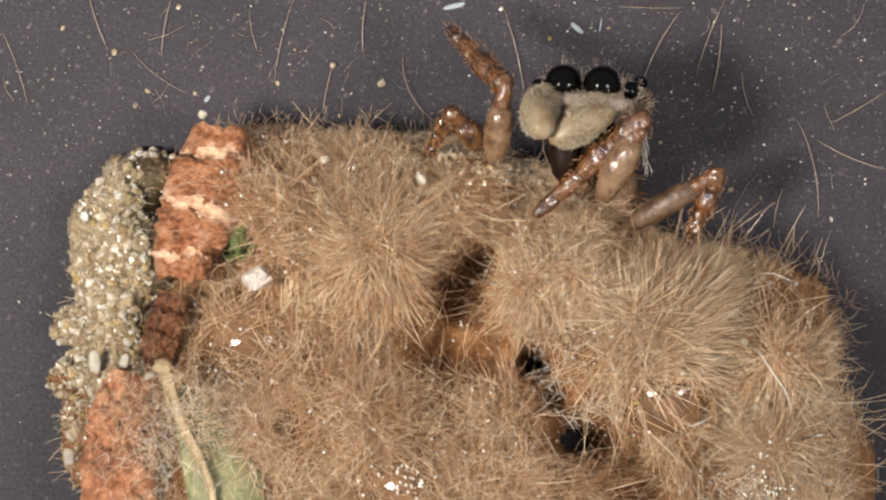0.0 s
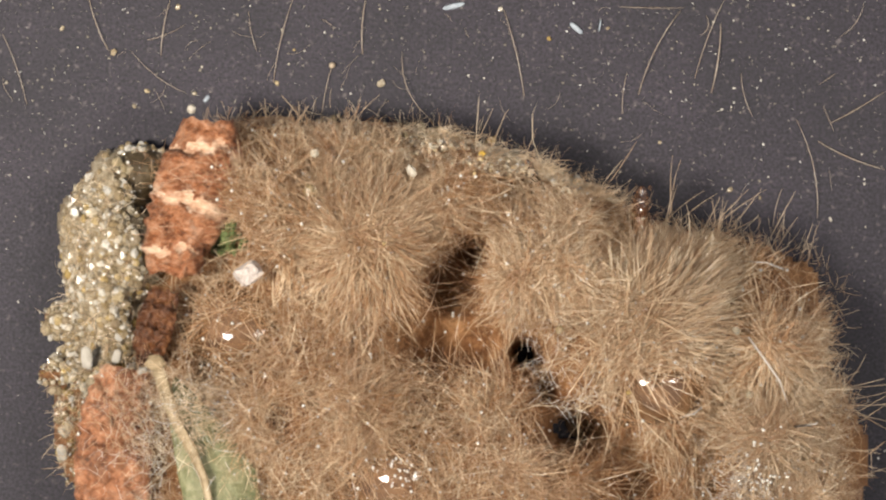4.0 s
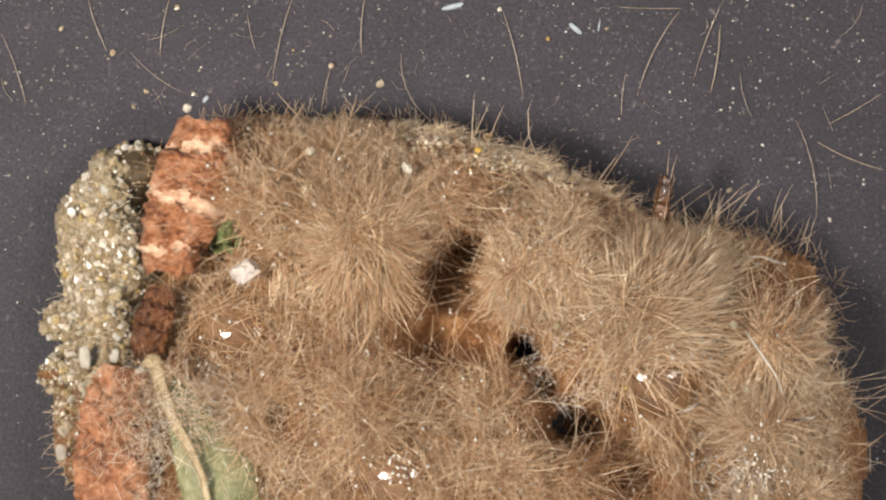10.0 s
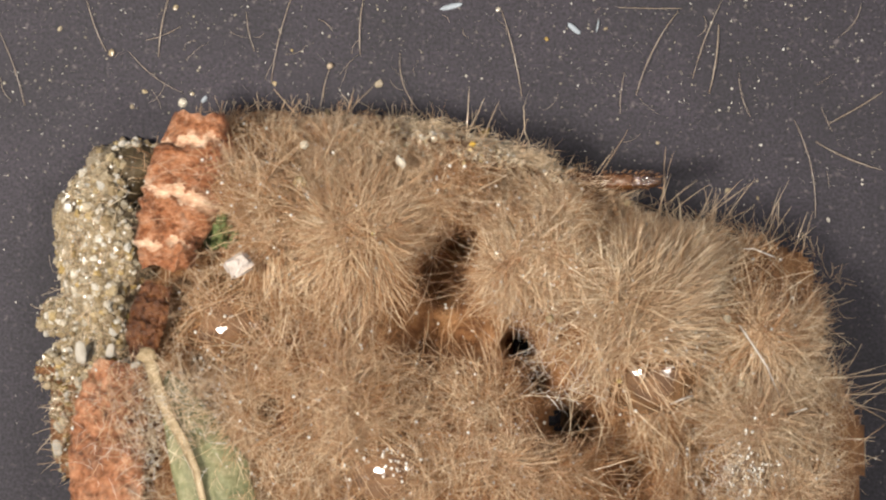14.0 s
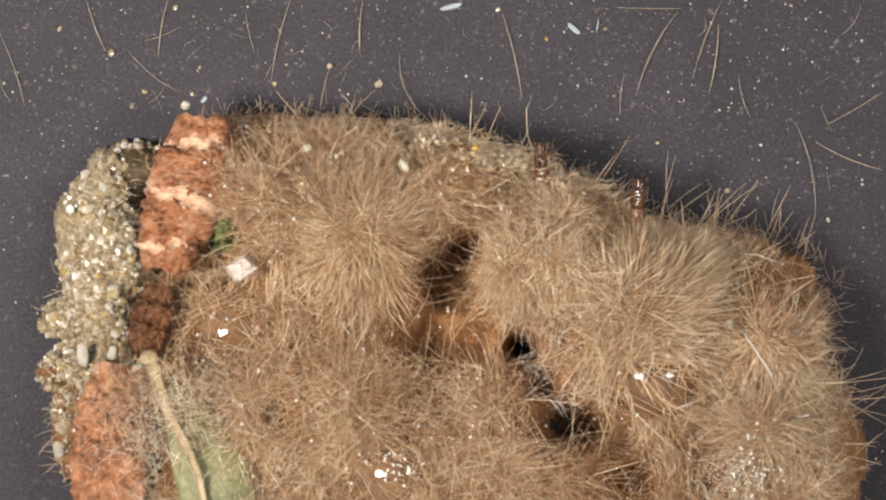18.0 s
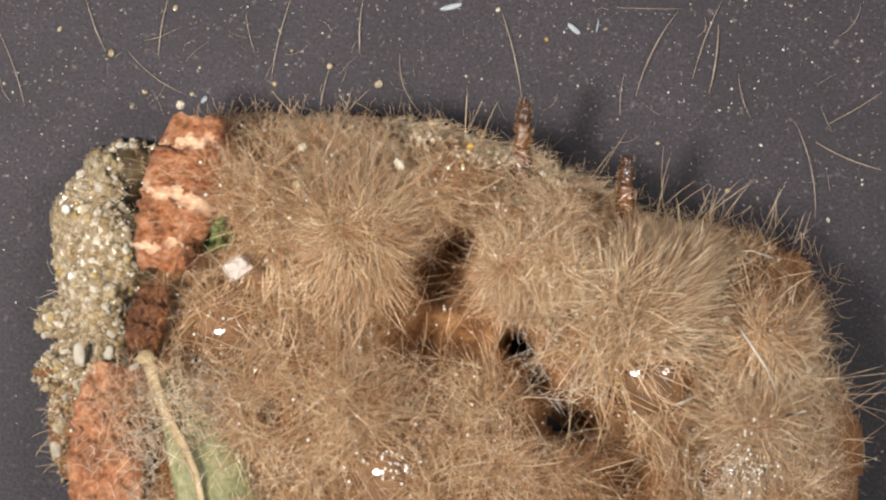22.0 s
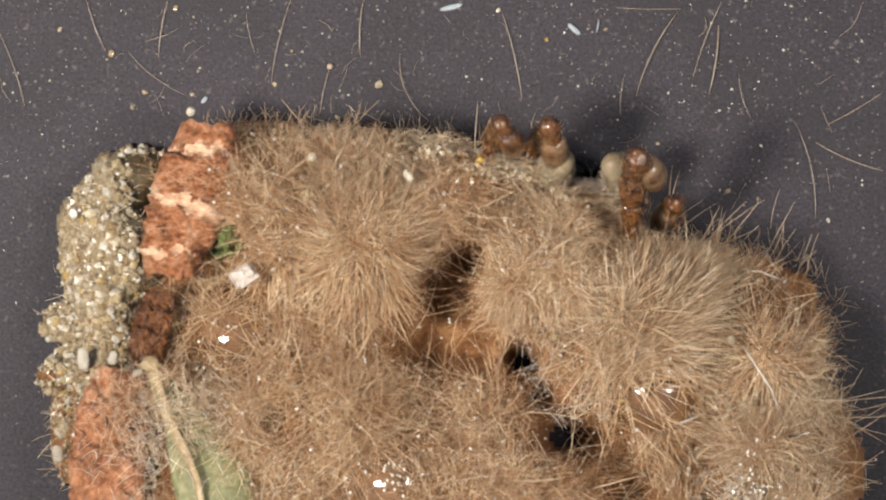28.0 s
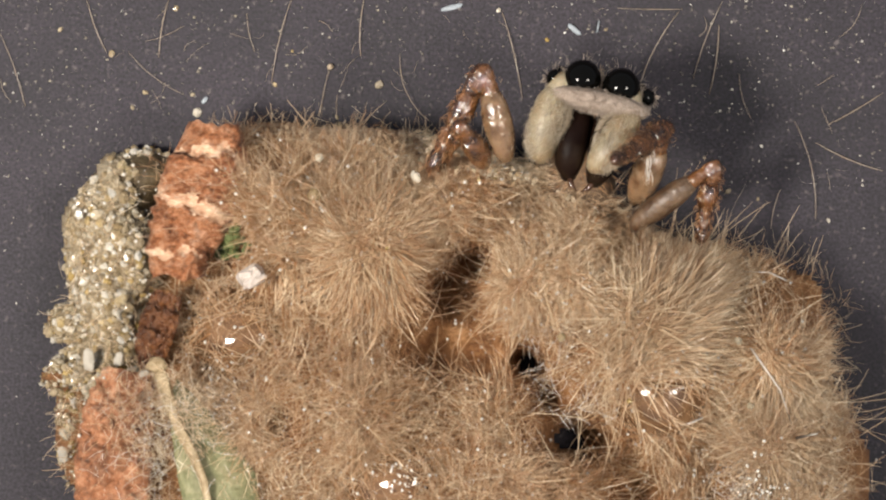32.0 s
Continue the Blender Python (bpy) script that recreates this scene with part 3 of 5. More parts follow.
def stray_hairs():
    """Long single hairs that lie across the nest or stand out from its rim."""
    n = 2600
    px, py = rng.uniform(260, 1520, n), rng.uniform(200, 1000, n)
    h = height(px, py)
    keep = (h > 0.2) & (rng.uniform(0, 1, n) < 0.25 + bald(px, py))
    px, py, h = px[keep], py[keep], h[keep]
    n = len(px)
    a = rng.uniform(0, 2 * math.pi, n)
    d = np.stack([np.cos(a), np.sin(a), rng.uniform(-0.05, 0.5, n)], 1) + slope(px, py) * 0.5
    d /= np.linalg.norm(d, axis=1, keepdims=True)
    size = rng.uniform(60, 150, n) * PX
    root = at_all(px, py, h + 0.08)
    tip = root + d * size[:, None]
    tip[:, 2] = np.maximum(tip[:, 2], 0.02)
    ok = open_air(root, tip)
    root, tip, size = root[ok], tip[ok], size[ok]
    n = len(root)
    part("stray_hairs", strands("stray_hairs", HAIR_PALE, root, tip, rng.normal(0, 0.07, (n, 3)) * size[:, None], rng.uniform(0.0035, 0.0075, n)), nest,
         "long loose pale hairs", "stuff")


stray_hairs()


# ---- sand crust, bark, leaf and bits stuck to the nest ----
def grain_mesh(name, r, material, seed, flat=0.8):
    g = random.Random(seed)
    bm = bmesh.new()
    bmesh.ops.create_icosphere(bm, subdivisions=1, radius=1)
    ax = (g.uniform(0.75, 1.25), g.uniform(0.7, 1.1), g.uniform(0.6, 1.0) * flat)
    for v in bm.verts:
        k = g.uniform(0.72, 1.15) * r * MM
        v.co = Vector((v.co.x * ax[0], v.co.y * ax[1], v.co.z * ax[2])) * k
    me = bpy.data.meshes.new(name)
    bm.to_mesh(me)
    bm.free()
    me.materials.append(material)
    return me


GRAINS = [grain_mesh("sand_grain", 1.0, SAND, i) for i in range(10)]


def turned(p, r, s):
    m = Matrix.LocRotScale(Vector(p) * MM, Euler((r.uniform(0, 6), r.uniform(0, 6), r.uniform(0, 6))), (s, s, s))
    return m


def in_crust(px, py):
    """How thickly sand lies on the nest there."""
    k = 0.0
    for cx, cy, rx, ry, w in ((180, 460, 62, 130, 0.8), (165, 590, 80, 100, 1), (112, 672, 52, 60, 0.4), (200, 300, 20, 40, 0.35), (250, 258, 60, 8, 0.5), (230, 560, 40, 90, 0.6), (135, 790, 40, 100, 0.12)):
        d = ((px - cx) / rx) ** 2 + ((py - cy) / ry) ** 2
        k = max(k, w * min(1, max(0, 1.8 - d)))
    for cx, cy, rx, ry, w in ((800, 242, 90, 16, 0.5), (930, 282, 90, 16, 0.5), (1035, 322, 50, 14, 0.45), (640, 214, 90, 8, 0.14), (860, 262, 150, 34, 0.12)):
        d = ((px - cx) / rx) ** 2 + ((py - cy) / ry) ** 2
        k = max(k, w * min(1, max(0, 1.8 - d)))
    return k


def mud(x, y):
    inside = ((x - 178) / 108) ** 2 + ((y - 470) / 220) ** 2 + 0.35 * waves(x, y, 12, 31) < 0.95
    return inside & (((x - 262) / 62) ** 2 + ((y - 310) / 66) ** 2 > 0.8 + 0.2 * waves(x, y, 10, 33))


shell("mud_crust", (50, 240), (330, 800), 0.5, MORTAR, mud, 5, "pale crust of cemented sandy mud").location.z = 0.10 * MM
shell("silk_film", (180, 230), (340, 400), 0.3, FILM, lambda x, y: ((x - 258) / 74) ** 2 + ((y - 312) / 76) ** 2 + 0.25 * waves(x, y, 12, 32) < 0.95, 6, "dark olive brown film of silk and dirt").location.z = 0.06 * MM

CREAM = earthy("cream_silk_mat", [(0.36, (0.27, 0.165, 0.075)), (0.46, (0.52, 0.39, 0.235)), (0.58, (0.74, 0.62, 0.43)), (0.70, (0.85, 0.78, 0.64))], 5.0, 0.4, 0.10, 15)


def rim_band(x, y):
    below = y - np.interp(x, RIM_X, RIM_Y)
    wide = 30 - np.abs(x - 890) * 0.05 + 16 * waves(x, y, 13, 41)
    return (below > 2 + 4 * waves(x, y, 7, 42)) & (below < wide) & (x > 690) & (x < 1095)


shell("rim_mat", (680, 190), (1110, 400), 0.25, CREAM, rim_band, 4, "cream mat of silk and crumbs along the rim").location.z = 0.07 * MM


def sand():
    made, rest, pale = 0, Shape(), Shape()
    ico = bmesh.new()
    bmesh.ops.create_icosphere(ico, subdivisions=1, radius=1)
    iv, jf = [v.co.copy() for v in ico.verts], [tuple(v.index for v in f.verts) for f in ico.faces]
    ico.free()
    for tries in range(28000):
        ridge = tries > 16000
        px, py = (R.uniform(540, 1100), R.uniform(195, 345)) if ridge else (R.uniform(40, 340), R.uniform(230, 900))
        if R.random() > in_crust(px, py):
            continue
        if ridge and py < np.interp(px, RIM_X, RIM_Y) + 3:
            continue
        h = float(height([px], [py])[0]) + (0.32 if ridge else 0.0)
        if h <= 0.12:
            continue
        size = PX * (R.uniform(1.6, 4.2) if R.random() < 0.78 else R.uniform(4.2, 10) if R.random() < 0.85 else R.uniform(9, 14))
        size *= 0.6 if ridge else 1.0
        p = at(px, py, h + 0.14 + size * R.uniform(-0.6, 0.6))
        if size > PX * 3.8 and made < 300 and R.random() < 0.6:
            ob = new("sand_grain", R.choice(GRAINS))
            ob.parent = nest
            ob.matrix_basis = turned(p, R, size)
            made += 1
        else:
            k = [R.uniform(0.7, 1.2) for _ in iv]
            (pale if ridge else rest).add([(p[0] + v.x * size * q, p[1] + v.y * size * q, p[2] + v.z * size * q * 0.8) for v, q in zip(iv, k)], jf)
    part("fine_sand", pale.mesh("fine_sand", RIDGE, smooth=False), nest, "fine cream sand caught in silk", "stuff")
    part("fine_sand", rest.mesh("fine_sand", SAND, smooth=False), nest, "fine pale sand grains", "stuff")


sand()


def bark_flake(name, path, widths, arch, lift, label, seed, material=None, relief=1.0, pale=None):
    """A curled flake of bark along a path over the plan, thick, with uneven steps and torn edges."""
    s = Shape()
    m, n = 64, 26
    pts, edge = [], []
    for side in (0, 1):
        for i in range(m + 1):
            t = i / m * (len(path) - 1)
            k = min(int(t), len(path) - 2)
            f = t - k
            cx, cy, cz = (path[k][j] * (1 - f) + path[k + 1][j] * f for j in range(3))
            w = widths[k] * (1 - f) + widths[k + 1] * f
            dx, dy = path[k + 1][0] - path[k][0], path[k + 1][1] - path[k][1]
            q = math.hypot(dx, dy)
            for j in range(n + 1):
                u = j / n * 2 - 1
                torn = 1 + 0.12 * noise.noise(Vector((i * 0.35, u * 2, seed)))
                off = u * w * torn
                rise = arch * math.sqrt(max(0, 1 - u * u * 0.98))
                turn = ((i + 6 * noise.noise(Vector((u * 1.6, i * 0.02, seed + 4))) + 2.5 * noise.noise(Vector((u * 7, i * 0.05, seed)))) / m * 3.2 + 0.35) % 1.0
                saw = 0.17 * turn
                edge.append(turn > 0.87 + 0.25 * noise.noise(Vector((u * 4, i * 0.08, seed + 7))))
                bumps = 0.16 * noise.noise(Vector((i * 0.22, u * 3, seed))) + 0.09 * noise.noise(Vector((i * 0.5, u * 6, seed + 3))) + 0.06 * noise.noise(Vector((i * 0.8, u * 11, seed)))
                end = 10 * noise.noise(Vector((u * 2.3, i * 0.1, seed + 9)))
                z = cz + lift + rise - saw * relief + bumps * relief - (0.14 if side else 0)
                pts.append(at(cx - dy / q * off + dx / q * end, cy + dx / q * off + dy / q * end, z))
    half = (m + 1) * (n + 1)
    faces, slots = [], []
    for i in range(m):
        for j in range(n):
            a = i * (n + 1) + j
            quad = (a, a + 1, a + n + 2, a + n + 1)
            faces.append(quad)
            faces.append(tuple(k + half for k in quad[::-1]))
            slots += [1 if sum(edge[k] for k in quad) > 1 else 0, 0]
    for i in range(m):
        for a, b in ((i * (n + 1), (i + 1) * (n + 1)), ((i + 1) * (n + 1) + n, i * (n + 1) + n)):
            faces.append((a, b, b + half, a + half))
    for j in range(n):
        for a, b in ((j + 1, j), (m * (n + 1) + j, m * (n + 1) + j + 1)):
            faces.append((a, b, b + half, a + half))
    s.add(pts, faces)
    s.m[:len(slots)] = slots
    return part(name, s.mesh(name, material or BARK, pale or material or BARK), nest, label)


flake = bark_flake("bark_flake", [(364, 210, 2.4), (360, 284, 2.6), (334, 362, 2.7), (308, 428, 2.6), (308, 484, 2.3)], [44, 74, 74, 60, 46], 0.62, 0.0, "curled reddish brown bark flake", 1, None, 1.0, BARK_EDGE)
bark_flake("bark_flake", [(222, 650, 1.9), (208, 730, 2.1), (200, 820, 2.15), (198, 930, 2.0)], [44, 66, 70, 62], 0.42, 0.0, "weathered reddish bark flake under hairs", 5, BARK_WORN, 1.2)


HUSK = earthy("dark_husk", [(0.36, (0.022, 0.007, 0.003)), (0.52, (0.10, 0.034, 0.010)), (0.72, (0.26, 0.11, 0.035))], 2.4, 0.4, 0.05, 12)
bark_flake("seed_husk", [(290, 512, 2.5), (276, 560, 2.6), (264, 605, 2.5), (262, 650, 2.2)], [24, 34, 32, 18], 0.2, 0.0, "dark brown seed husk", 8, HUSK)


def fibres():
    s = Shape()
    for _ in range(16):
        k = R.choice((0, 0, 0, 1, 2))
        y0 = (322, 405, 300)[k] + R.gauss(0, 9)
        x0 = (300, 262, 330)[k] + R.uniform(-20, 70)
        z = 3.35 + R.uniform(-0.05, 0.1)
        L = R.uniform(15, 55)
        a, c = at(x0 - L / 2, y0 + R.gauss(0, 12), z - 0.08), at(x0 + L / 2, y0 + R.gauss(0, 12), z)
        b = tuple((p + q) / 2 for p, q in zip(a, c))
        s.hair(a, (b[0], b[1], b[2] + 0.08), c, R.uniform(0.004, 0.008), 0)
    part("torn_fibre", s.mesh("torn_fibre", BARK_EDGE), flake, "torn pale bark fibres", "stuff")


fibres()


def leaf():
    """A dry leaf scrap with its stalk and midrib."""
    s = Shape()
    m, n = 30, 24
    verts = []
    for side in (0, 1):
        for i in range(m + 1):
            for j in range(n + 1):
                v, u = i / m, j / n * 2 - 1
                wid = 92 * math.sin(min(1, 0.06 + v * 1.1) * math.pi * 0.62) + 6 * noise.noise(Vector((v * 8, u, 2)))
                cx, cy = 300 + 95 * v + 18 * math.sin(v * 3), 690 + 290 * v
                z = 3.3 + 0.35 * math.sin(v * 2.2) - 0.35 * abs(u) ** 1.6 + 0.10 * noise.noise(Vector((v * 7, u * 4, 5))) - (0.05 if side else 0)
                verts.append(at(cx + u * wid * (0.85 if u > 0 else 0.55), cy - 26 * u, z))
    half = (m + 1) * (n + 1)
    faces = []
    for i in range(m):
        for j in range(n):
            a = i * (n + 1) + j
            q = (a, a + n + 1, a + n + 2, a + 1)
            faces += [q, tuple(k + half for k in q[::-1])]
    for i in range(m):
        for j in (0, n):
            a, b = i * (n + 1) + j, (i + 1) * (n + 1) + j
            faces.append((a, b, b + half, a + half) if j else (b, a, a + half, b + half))
    s.add(verts, faces)
    blade = part("leaf_scrap", s.mesh("leaf_scrap", LEAF), nest, "dull green dried leaf scrap")
    rib = Shape()
    pts = [at(270, 636, 3.55), at(282, 665, 3.62), at(294, 705, 3.68), at(312, 750, 3.74), at(338, 795, 3.80), at(360, 845, 3.84), at(372, 900, 3.8), at(380, 980, 3.6)]
    rib.tube(pts, [0.09, 0.11, 0.11, 0.095, 0.08, 0.065, 0.06, 0.05], 14, lumps=0.3, flat=0.6)
    rib.ball(at(274, 642, 3.62), (0.14, 0.12, 0.09), 14, lumps=0.45)
    part("midrib", rib.mesh("midrib", VEIN), blade, "pale straw-coloured stalk and midrib")


leaf()


def bits():
    chip = Shape().ball((0, 0, 0), (0.19, 0.14, 0.12), 12, lumps=0.4, freq=2.6, square=0.62)
    ob = part("white_chip", chip.mesh("white_chip", CHIP, smooth=False), nest, "angular white chip")
    ob.matrix_basis = Matrix.LocRotScale(Vector(at(436, 482, 4.15)) * MM, Euler((0.2, 0.1, 0.55)), None)
    green = Shape()
    for _ in range(46):
        x, y = 398 + R.gauss(0, 15), 425 + R.gauss(0, 13)
        green.ball(at(x, y, float(height([x], [y])[0]) + R.uniform(0.3, 0.75)), [R.uniform(0.03, 0.08) for _ in range(3)], 8, lumps=0.4)
    part("moss_bit", green.mesh("moss_bit", MOSS), nest, "small dark green moss bit")
    for x, y, r, z in ((424, 586, 110, 0.30), (705, 838, 100, 0.30), (1163, 666, 95, 0.26), (1325, 840, 70, 0.24)):
        s = Shape().ball((0, 0, 0), (r * PX, r * PX * 0.92, r * PX), 28, lumps=0.03)
        b = part("resin_bead", s.mesh("resin_bead", BEAD), nest, "glossy brown bead half sunk in hairs")
        b.location = (Vector(at(x, y, float(height([x], [y])[0]))) + Vector((0, 0, z - r * PX))) * MM
    for x, y, r, z, lab in ((676, 428, 5, 5.1, "white grain"), (724, 300, 13, 4.2, "pale seed husk"), (1300, 578, 12, 3.9, "pale grain"), (988, 578, 9, 4.5, "pale grain"), (1110, 690, 7, 4.5, "yellow grain"),
                            (1325, 693, 7, 3.9, "pale grain"), (552, 268, 12, 3.9, "pale grain"), (545, 335, 14, 4.2, "pale grain"), (335, 192, 11, 2.6, "white grain"), (92, 690, 10, 1.6, "pale grain"),
                            (130, 375, 11, 1.6, "white grain"), (866, 243, 14, 2.2, "white grain"), (907, 266, 13, 2.3, "white grain"), (990, 300, 11, 2.6, "white grain"), (1018, 308, 8, 2.6, "white grain"), (772, 227, 11, 2.2, "pale grain"), (742, 219, 10, 2.2, "pale grain"), (588, 208, 9, 2.2, "pale grain"), (1122, 372, 8, 2.6, "white grain")):
        ob = part("grain", grain_mesh("grain", r * PX, SAND, int(x), 1.0), nest, lab)
        z = float(height([x], [y])[0]) + 0.5 if x > 580 and y < 312 and x != 724 else z
        ob.matrix_basis = turned(at(x, y, z), R, 1.0)
    drop = part("yellow_crumb", grain_mesh("yellow_crumb", 9 * PX, RESIN, 4, 1.0), nest, "small yellow resin crumb on the rim")
    drop.location = Vector(at(850, 268, float(height([850], [268])[0]) + 0.5)) * MM
    for x, y, w, z in ((152, 632, 30, 1.75), (205, 630, 20, 1.9), (240, 600, 20, 2.0), (110, 800, 24, 1.3), (250, 655, 14, 2.2)):
        ob = part("mica_flake", Shape().ball((0, 0, 0), (w * PX * 0.7, w * PX * 0.4, 0.02), 8, lumps=0.25, square=0.6).mesh("mica_flake", FLAKE, smooth=False), nest, "thin translucent white flake")
        ob.matrix_basis = Matrix.LocRotScale(Vector(at(x, y, z)) * MM, Euler((R.uniform(-0.5, 0.5), R.uniform(-0.5, 0.5), R.uniform(0, 3))), None)
    sticks = ((1322, 590, 1405, 745, 4.2), (1405, 748, 1450, 735, 3.9), (1385, 470, 1300, 455, 3.6), (1240, 715, 1190, 735, 4.4))
    for x0, y0, x1, y1, z in sticks:
        a, c = at(x0, y0, z), at(x1, y1, z)
        b = ((a[0] + c[0]) / 2, (a[1] + c[1]) / 2 + 0.03, z + 0.05)
        part("silk_thread", Shape().hair(a, b, c, 0.018, 0).mesh("silk_thread", SILK), nest, "stiff white silk thread")


bits()


def rim_hairs():
    """Hairs that lie out over the floor round the nest's rim."""
    n = 520
    px = rng.uniform(330, 1480, n)
    py = np.interp(px, RIM_X, RIM_Y) + rng.normal(8, 10, n)
    side = rng.uniform(0, 1, n) < 0.25
    px, py = np.where(side, rng.uniform(1440, 1495, n), px), np.where(side, rng.uniform(500, 900, n), py)
    a = rng.normal(math.pi / 2, 0.9, n) - np.where(side, math.pi / 2, 0)
    z = np.maximum(height(px, py), 0.1) + rng.uniform(0.0, 0.3, n)
    root = at_all(px, py, z)
    size = rng.uniform(14, 48, n) * PX
    tip = root + np.stack([np.cos(a), np.sin(a), rng.normal(0, 0.25, n)], 1) * size[:, None]
    tip[:, 2] = np.maximum(tip[:, 2], 0.03)
    part("rim_hairs", strands("rim_hairs", HAIR_PALE, root, tip, rng.normal(0, 0.12, (n, 3)) * size[:, None], rng.uniform(0.0018, 0.0042, n)), nest, "short pale hairs along the rim", "stuff")


rim_hairs()


def rim_bristles():
    """Single long pale hairs that stand out from the rim over the dish."""
    g = random.Random(31)
    for i in range(64):
        side = i % 3 == 0
        if side:
            x, y, a = g.uniform(1462, 1490), g.uniform(470, 860), g.gauss(0.35, 0.5)
        else:
            x = g.uniform(1130, 1470) if i % 4 else g.uniform(430, 1080)
            y, a = float(np.interp(x, RIM_X, RIM_Y)) + g.uniform(4, 26), g.gauss(1.15, 0.35)
        h = float(height([x], [y])[0])
        if h < 0.3:
            continue
        o = Vector(at(x, y, h + 0.1))
        d = Vector((math.cos(a), math.sin(a), g.uniform(-0.05, 0.35))) * g.uniform(55, 135) * PX
        if x < 1080:
            d *= 0.6
        curl = Vector((d.y, -d.x, 0)) * g.gauss(0, 0.12)
        pts = [d * f + curl * f * f for f in (0, 0.25, 0.5, 0.75, 1.0)]
        ob = part("rim_bristle", Shape().tube(pts, [k * g.uniform(0.85, 1.15) * PX for k in (0.5, 0.55, 0.52, 0.42, 0.2)], 5).mesh("rim_bristle", HAIR_PALE), nest, "")
        ob.location = o * MM


rim_bristles()


def long_hairs():
    """Single long hairs that lie on top, one by one."""
    n = 0
    while n < 130:
        x, y, a, size = R.uniform(300, 1490), R.uniform(220, 880), R.uniform(0, 6.283), R.uniform(60, 150)
        h = float(height([x], [y])[0])
        if h < 0.8 or float(bald(np.array([x]), np.array([y]))[0]) < 0.3:
            continue
        n += 1
        o = Vector(at(x, y, h + 0.35))
        d = Vector((math.cos(a), math.sin(a), R.uniform(-0.1, 0.3))) * size * PX
        side = Vector((-d.y, d.x, 0)) * R.uniform(-0.12, 0.12)
        pts = [o - d * 0.5, o - d * 0.22 + side * 0.7, o + side, o + d * 0.25 + side * 0.7, o + d * 0.5]
        s = Shape().tube([p - o for p in pts], [k * R.uniform(0.8, 1.2) * PX for k in (0.5, 0.75, 0.8, 0.65, 0.25)], 5)
        ob = part("long_hair", s.mesh("long_hair", HAIR_PALE), nest, "")
        ob.location = o * MM


long_hairs()


# denser clusters of added glints: plan x, y, half widths, how many
GLINTS = ((1330, 845, 60, 34, 90), (1255, 620, 60, 40, 30), (220, 800, 60, 60, 40), (380, 700, 40, 60, 40), (700, 830, 50, 30, 30))


def hair_sparkles():
    """Tiny clear balls added among the hairs to stand in for their glints."""
    s = Shape()
    for _ in range(1300):
        x, y = R.uniform(120, 1500), R.uniform(215, 900)
        h = float(height([x], [y])[0])
        if h < 0.4:
            continue
        q = PX * R.choice((1.1, 1.4, 1.5, 1.9, 2.0, 2.6, 3.4))
        s.ball(at(x, y, h + R.uniform(0.3, 0.95)), (q, q, q), 8)
    for cx, cy, rx, ry, n in GLINTS:
        for _ in range(n):
            x, y, q = R.gauss(cx, rx * 0.6), R.gauss(cy, ry * 0.6), PX * R.uniform(1.0, 3.0)
            s.ball(at(x, y, float(height([x], [y])[0]) + R.uniform(0.6, 1.1)), (q, q * 1.3, q), 8)
    part("hair_sparkles", s.mesh("hair_sparkles", SPARKLE), nest, "tiny clear balls added as glints on the hairs", "stuff")


hair_sparkles()


def silk(material, label, rows):
    """Short silk strands: plan x, y, half widths, how many, and a least height."""
    root, tip = [], []
    for cx, cy, rx, ry, n, z in rows:
        for _ in range(n):
            x, y = R.gauss(cx, rx * 0.6), R.gauss(cy, ry * 0.6)
            h = float(height([x], [y])[0])
            if h < 0.4:
                continue
            h = max(z - 0.6, h) + R.uniform(-0.1, 0.25)
            a = R.gauss(0.25, 0.9) if cy < 400 else R.uniform(0, 6.28)
            L = R.uniform(14, 52) * PX
            p = at(x, y, h)
            root.append(p)
            tip.append((p[0] + math.cos(a) * L, p[1] - math.sin(a) * L * (0.5 if cy < 400 else 1), p[2] + R.gauss(0, 0.12)))
    root, tip = np.array(root), np.array(tip)
    n = len(root)
    part("silk_web", strands("silk_web", material, root, tip, rng.normal(0, 0.05, (n, 3)), rng.uniform(0.002, 0.0048, n)), nest, label, "stuff")


silk(WEB, "fine tan silk strands", ((760, 236, 90, 12, 300, 2.6), (930, 288, 100, 14, 420, 2.8), (1040, 330, 46, 12, 200, 2.6), (985, 352, 150, 36, 560, 3.3), (860, 270, 120, 30, 300, 3.1), (1400, 740, 70, 90, 320, 3.7), (130, 760, 40, 100, 220, 2.2), (180, 470, 80, 160, 380, 2.1), (350, 730, 70, 70, 260, 4.5), (270, 800, 30, 100, 160, 3.4), (225, 730, 50, 80, 170, 3.4), (320, 700, 60, 50, 160, 4.4)))
silk(SILK, "fine white silk strands", ((965, 655, 40, 45, 32, 4.0), (1015, 690, 45, 40, 34, 4.1), (1335, 845, 75, 50, 260, 4.0), (350, 730, 70, 70, 90, 4.5), (205, 750, 60, 110, 60, 3.6), (700, 850, 60, 40, 120, 4.3), (272, 800, 26, 90, 50, 3.5), (940, 560, 60, 30, 30, 4.0)))


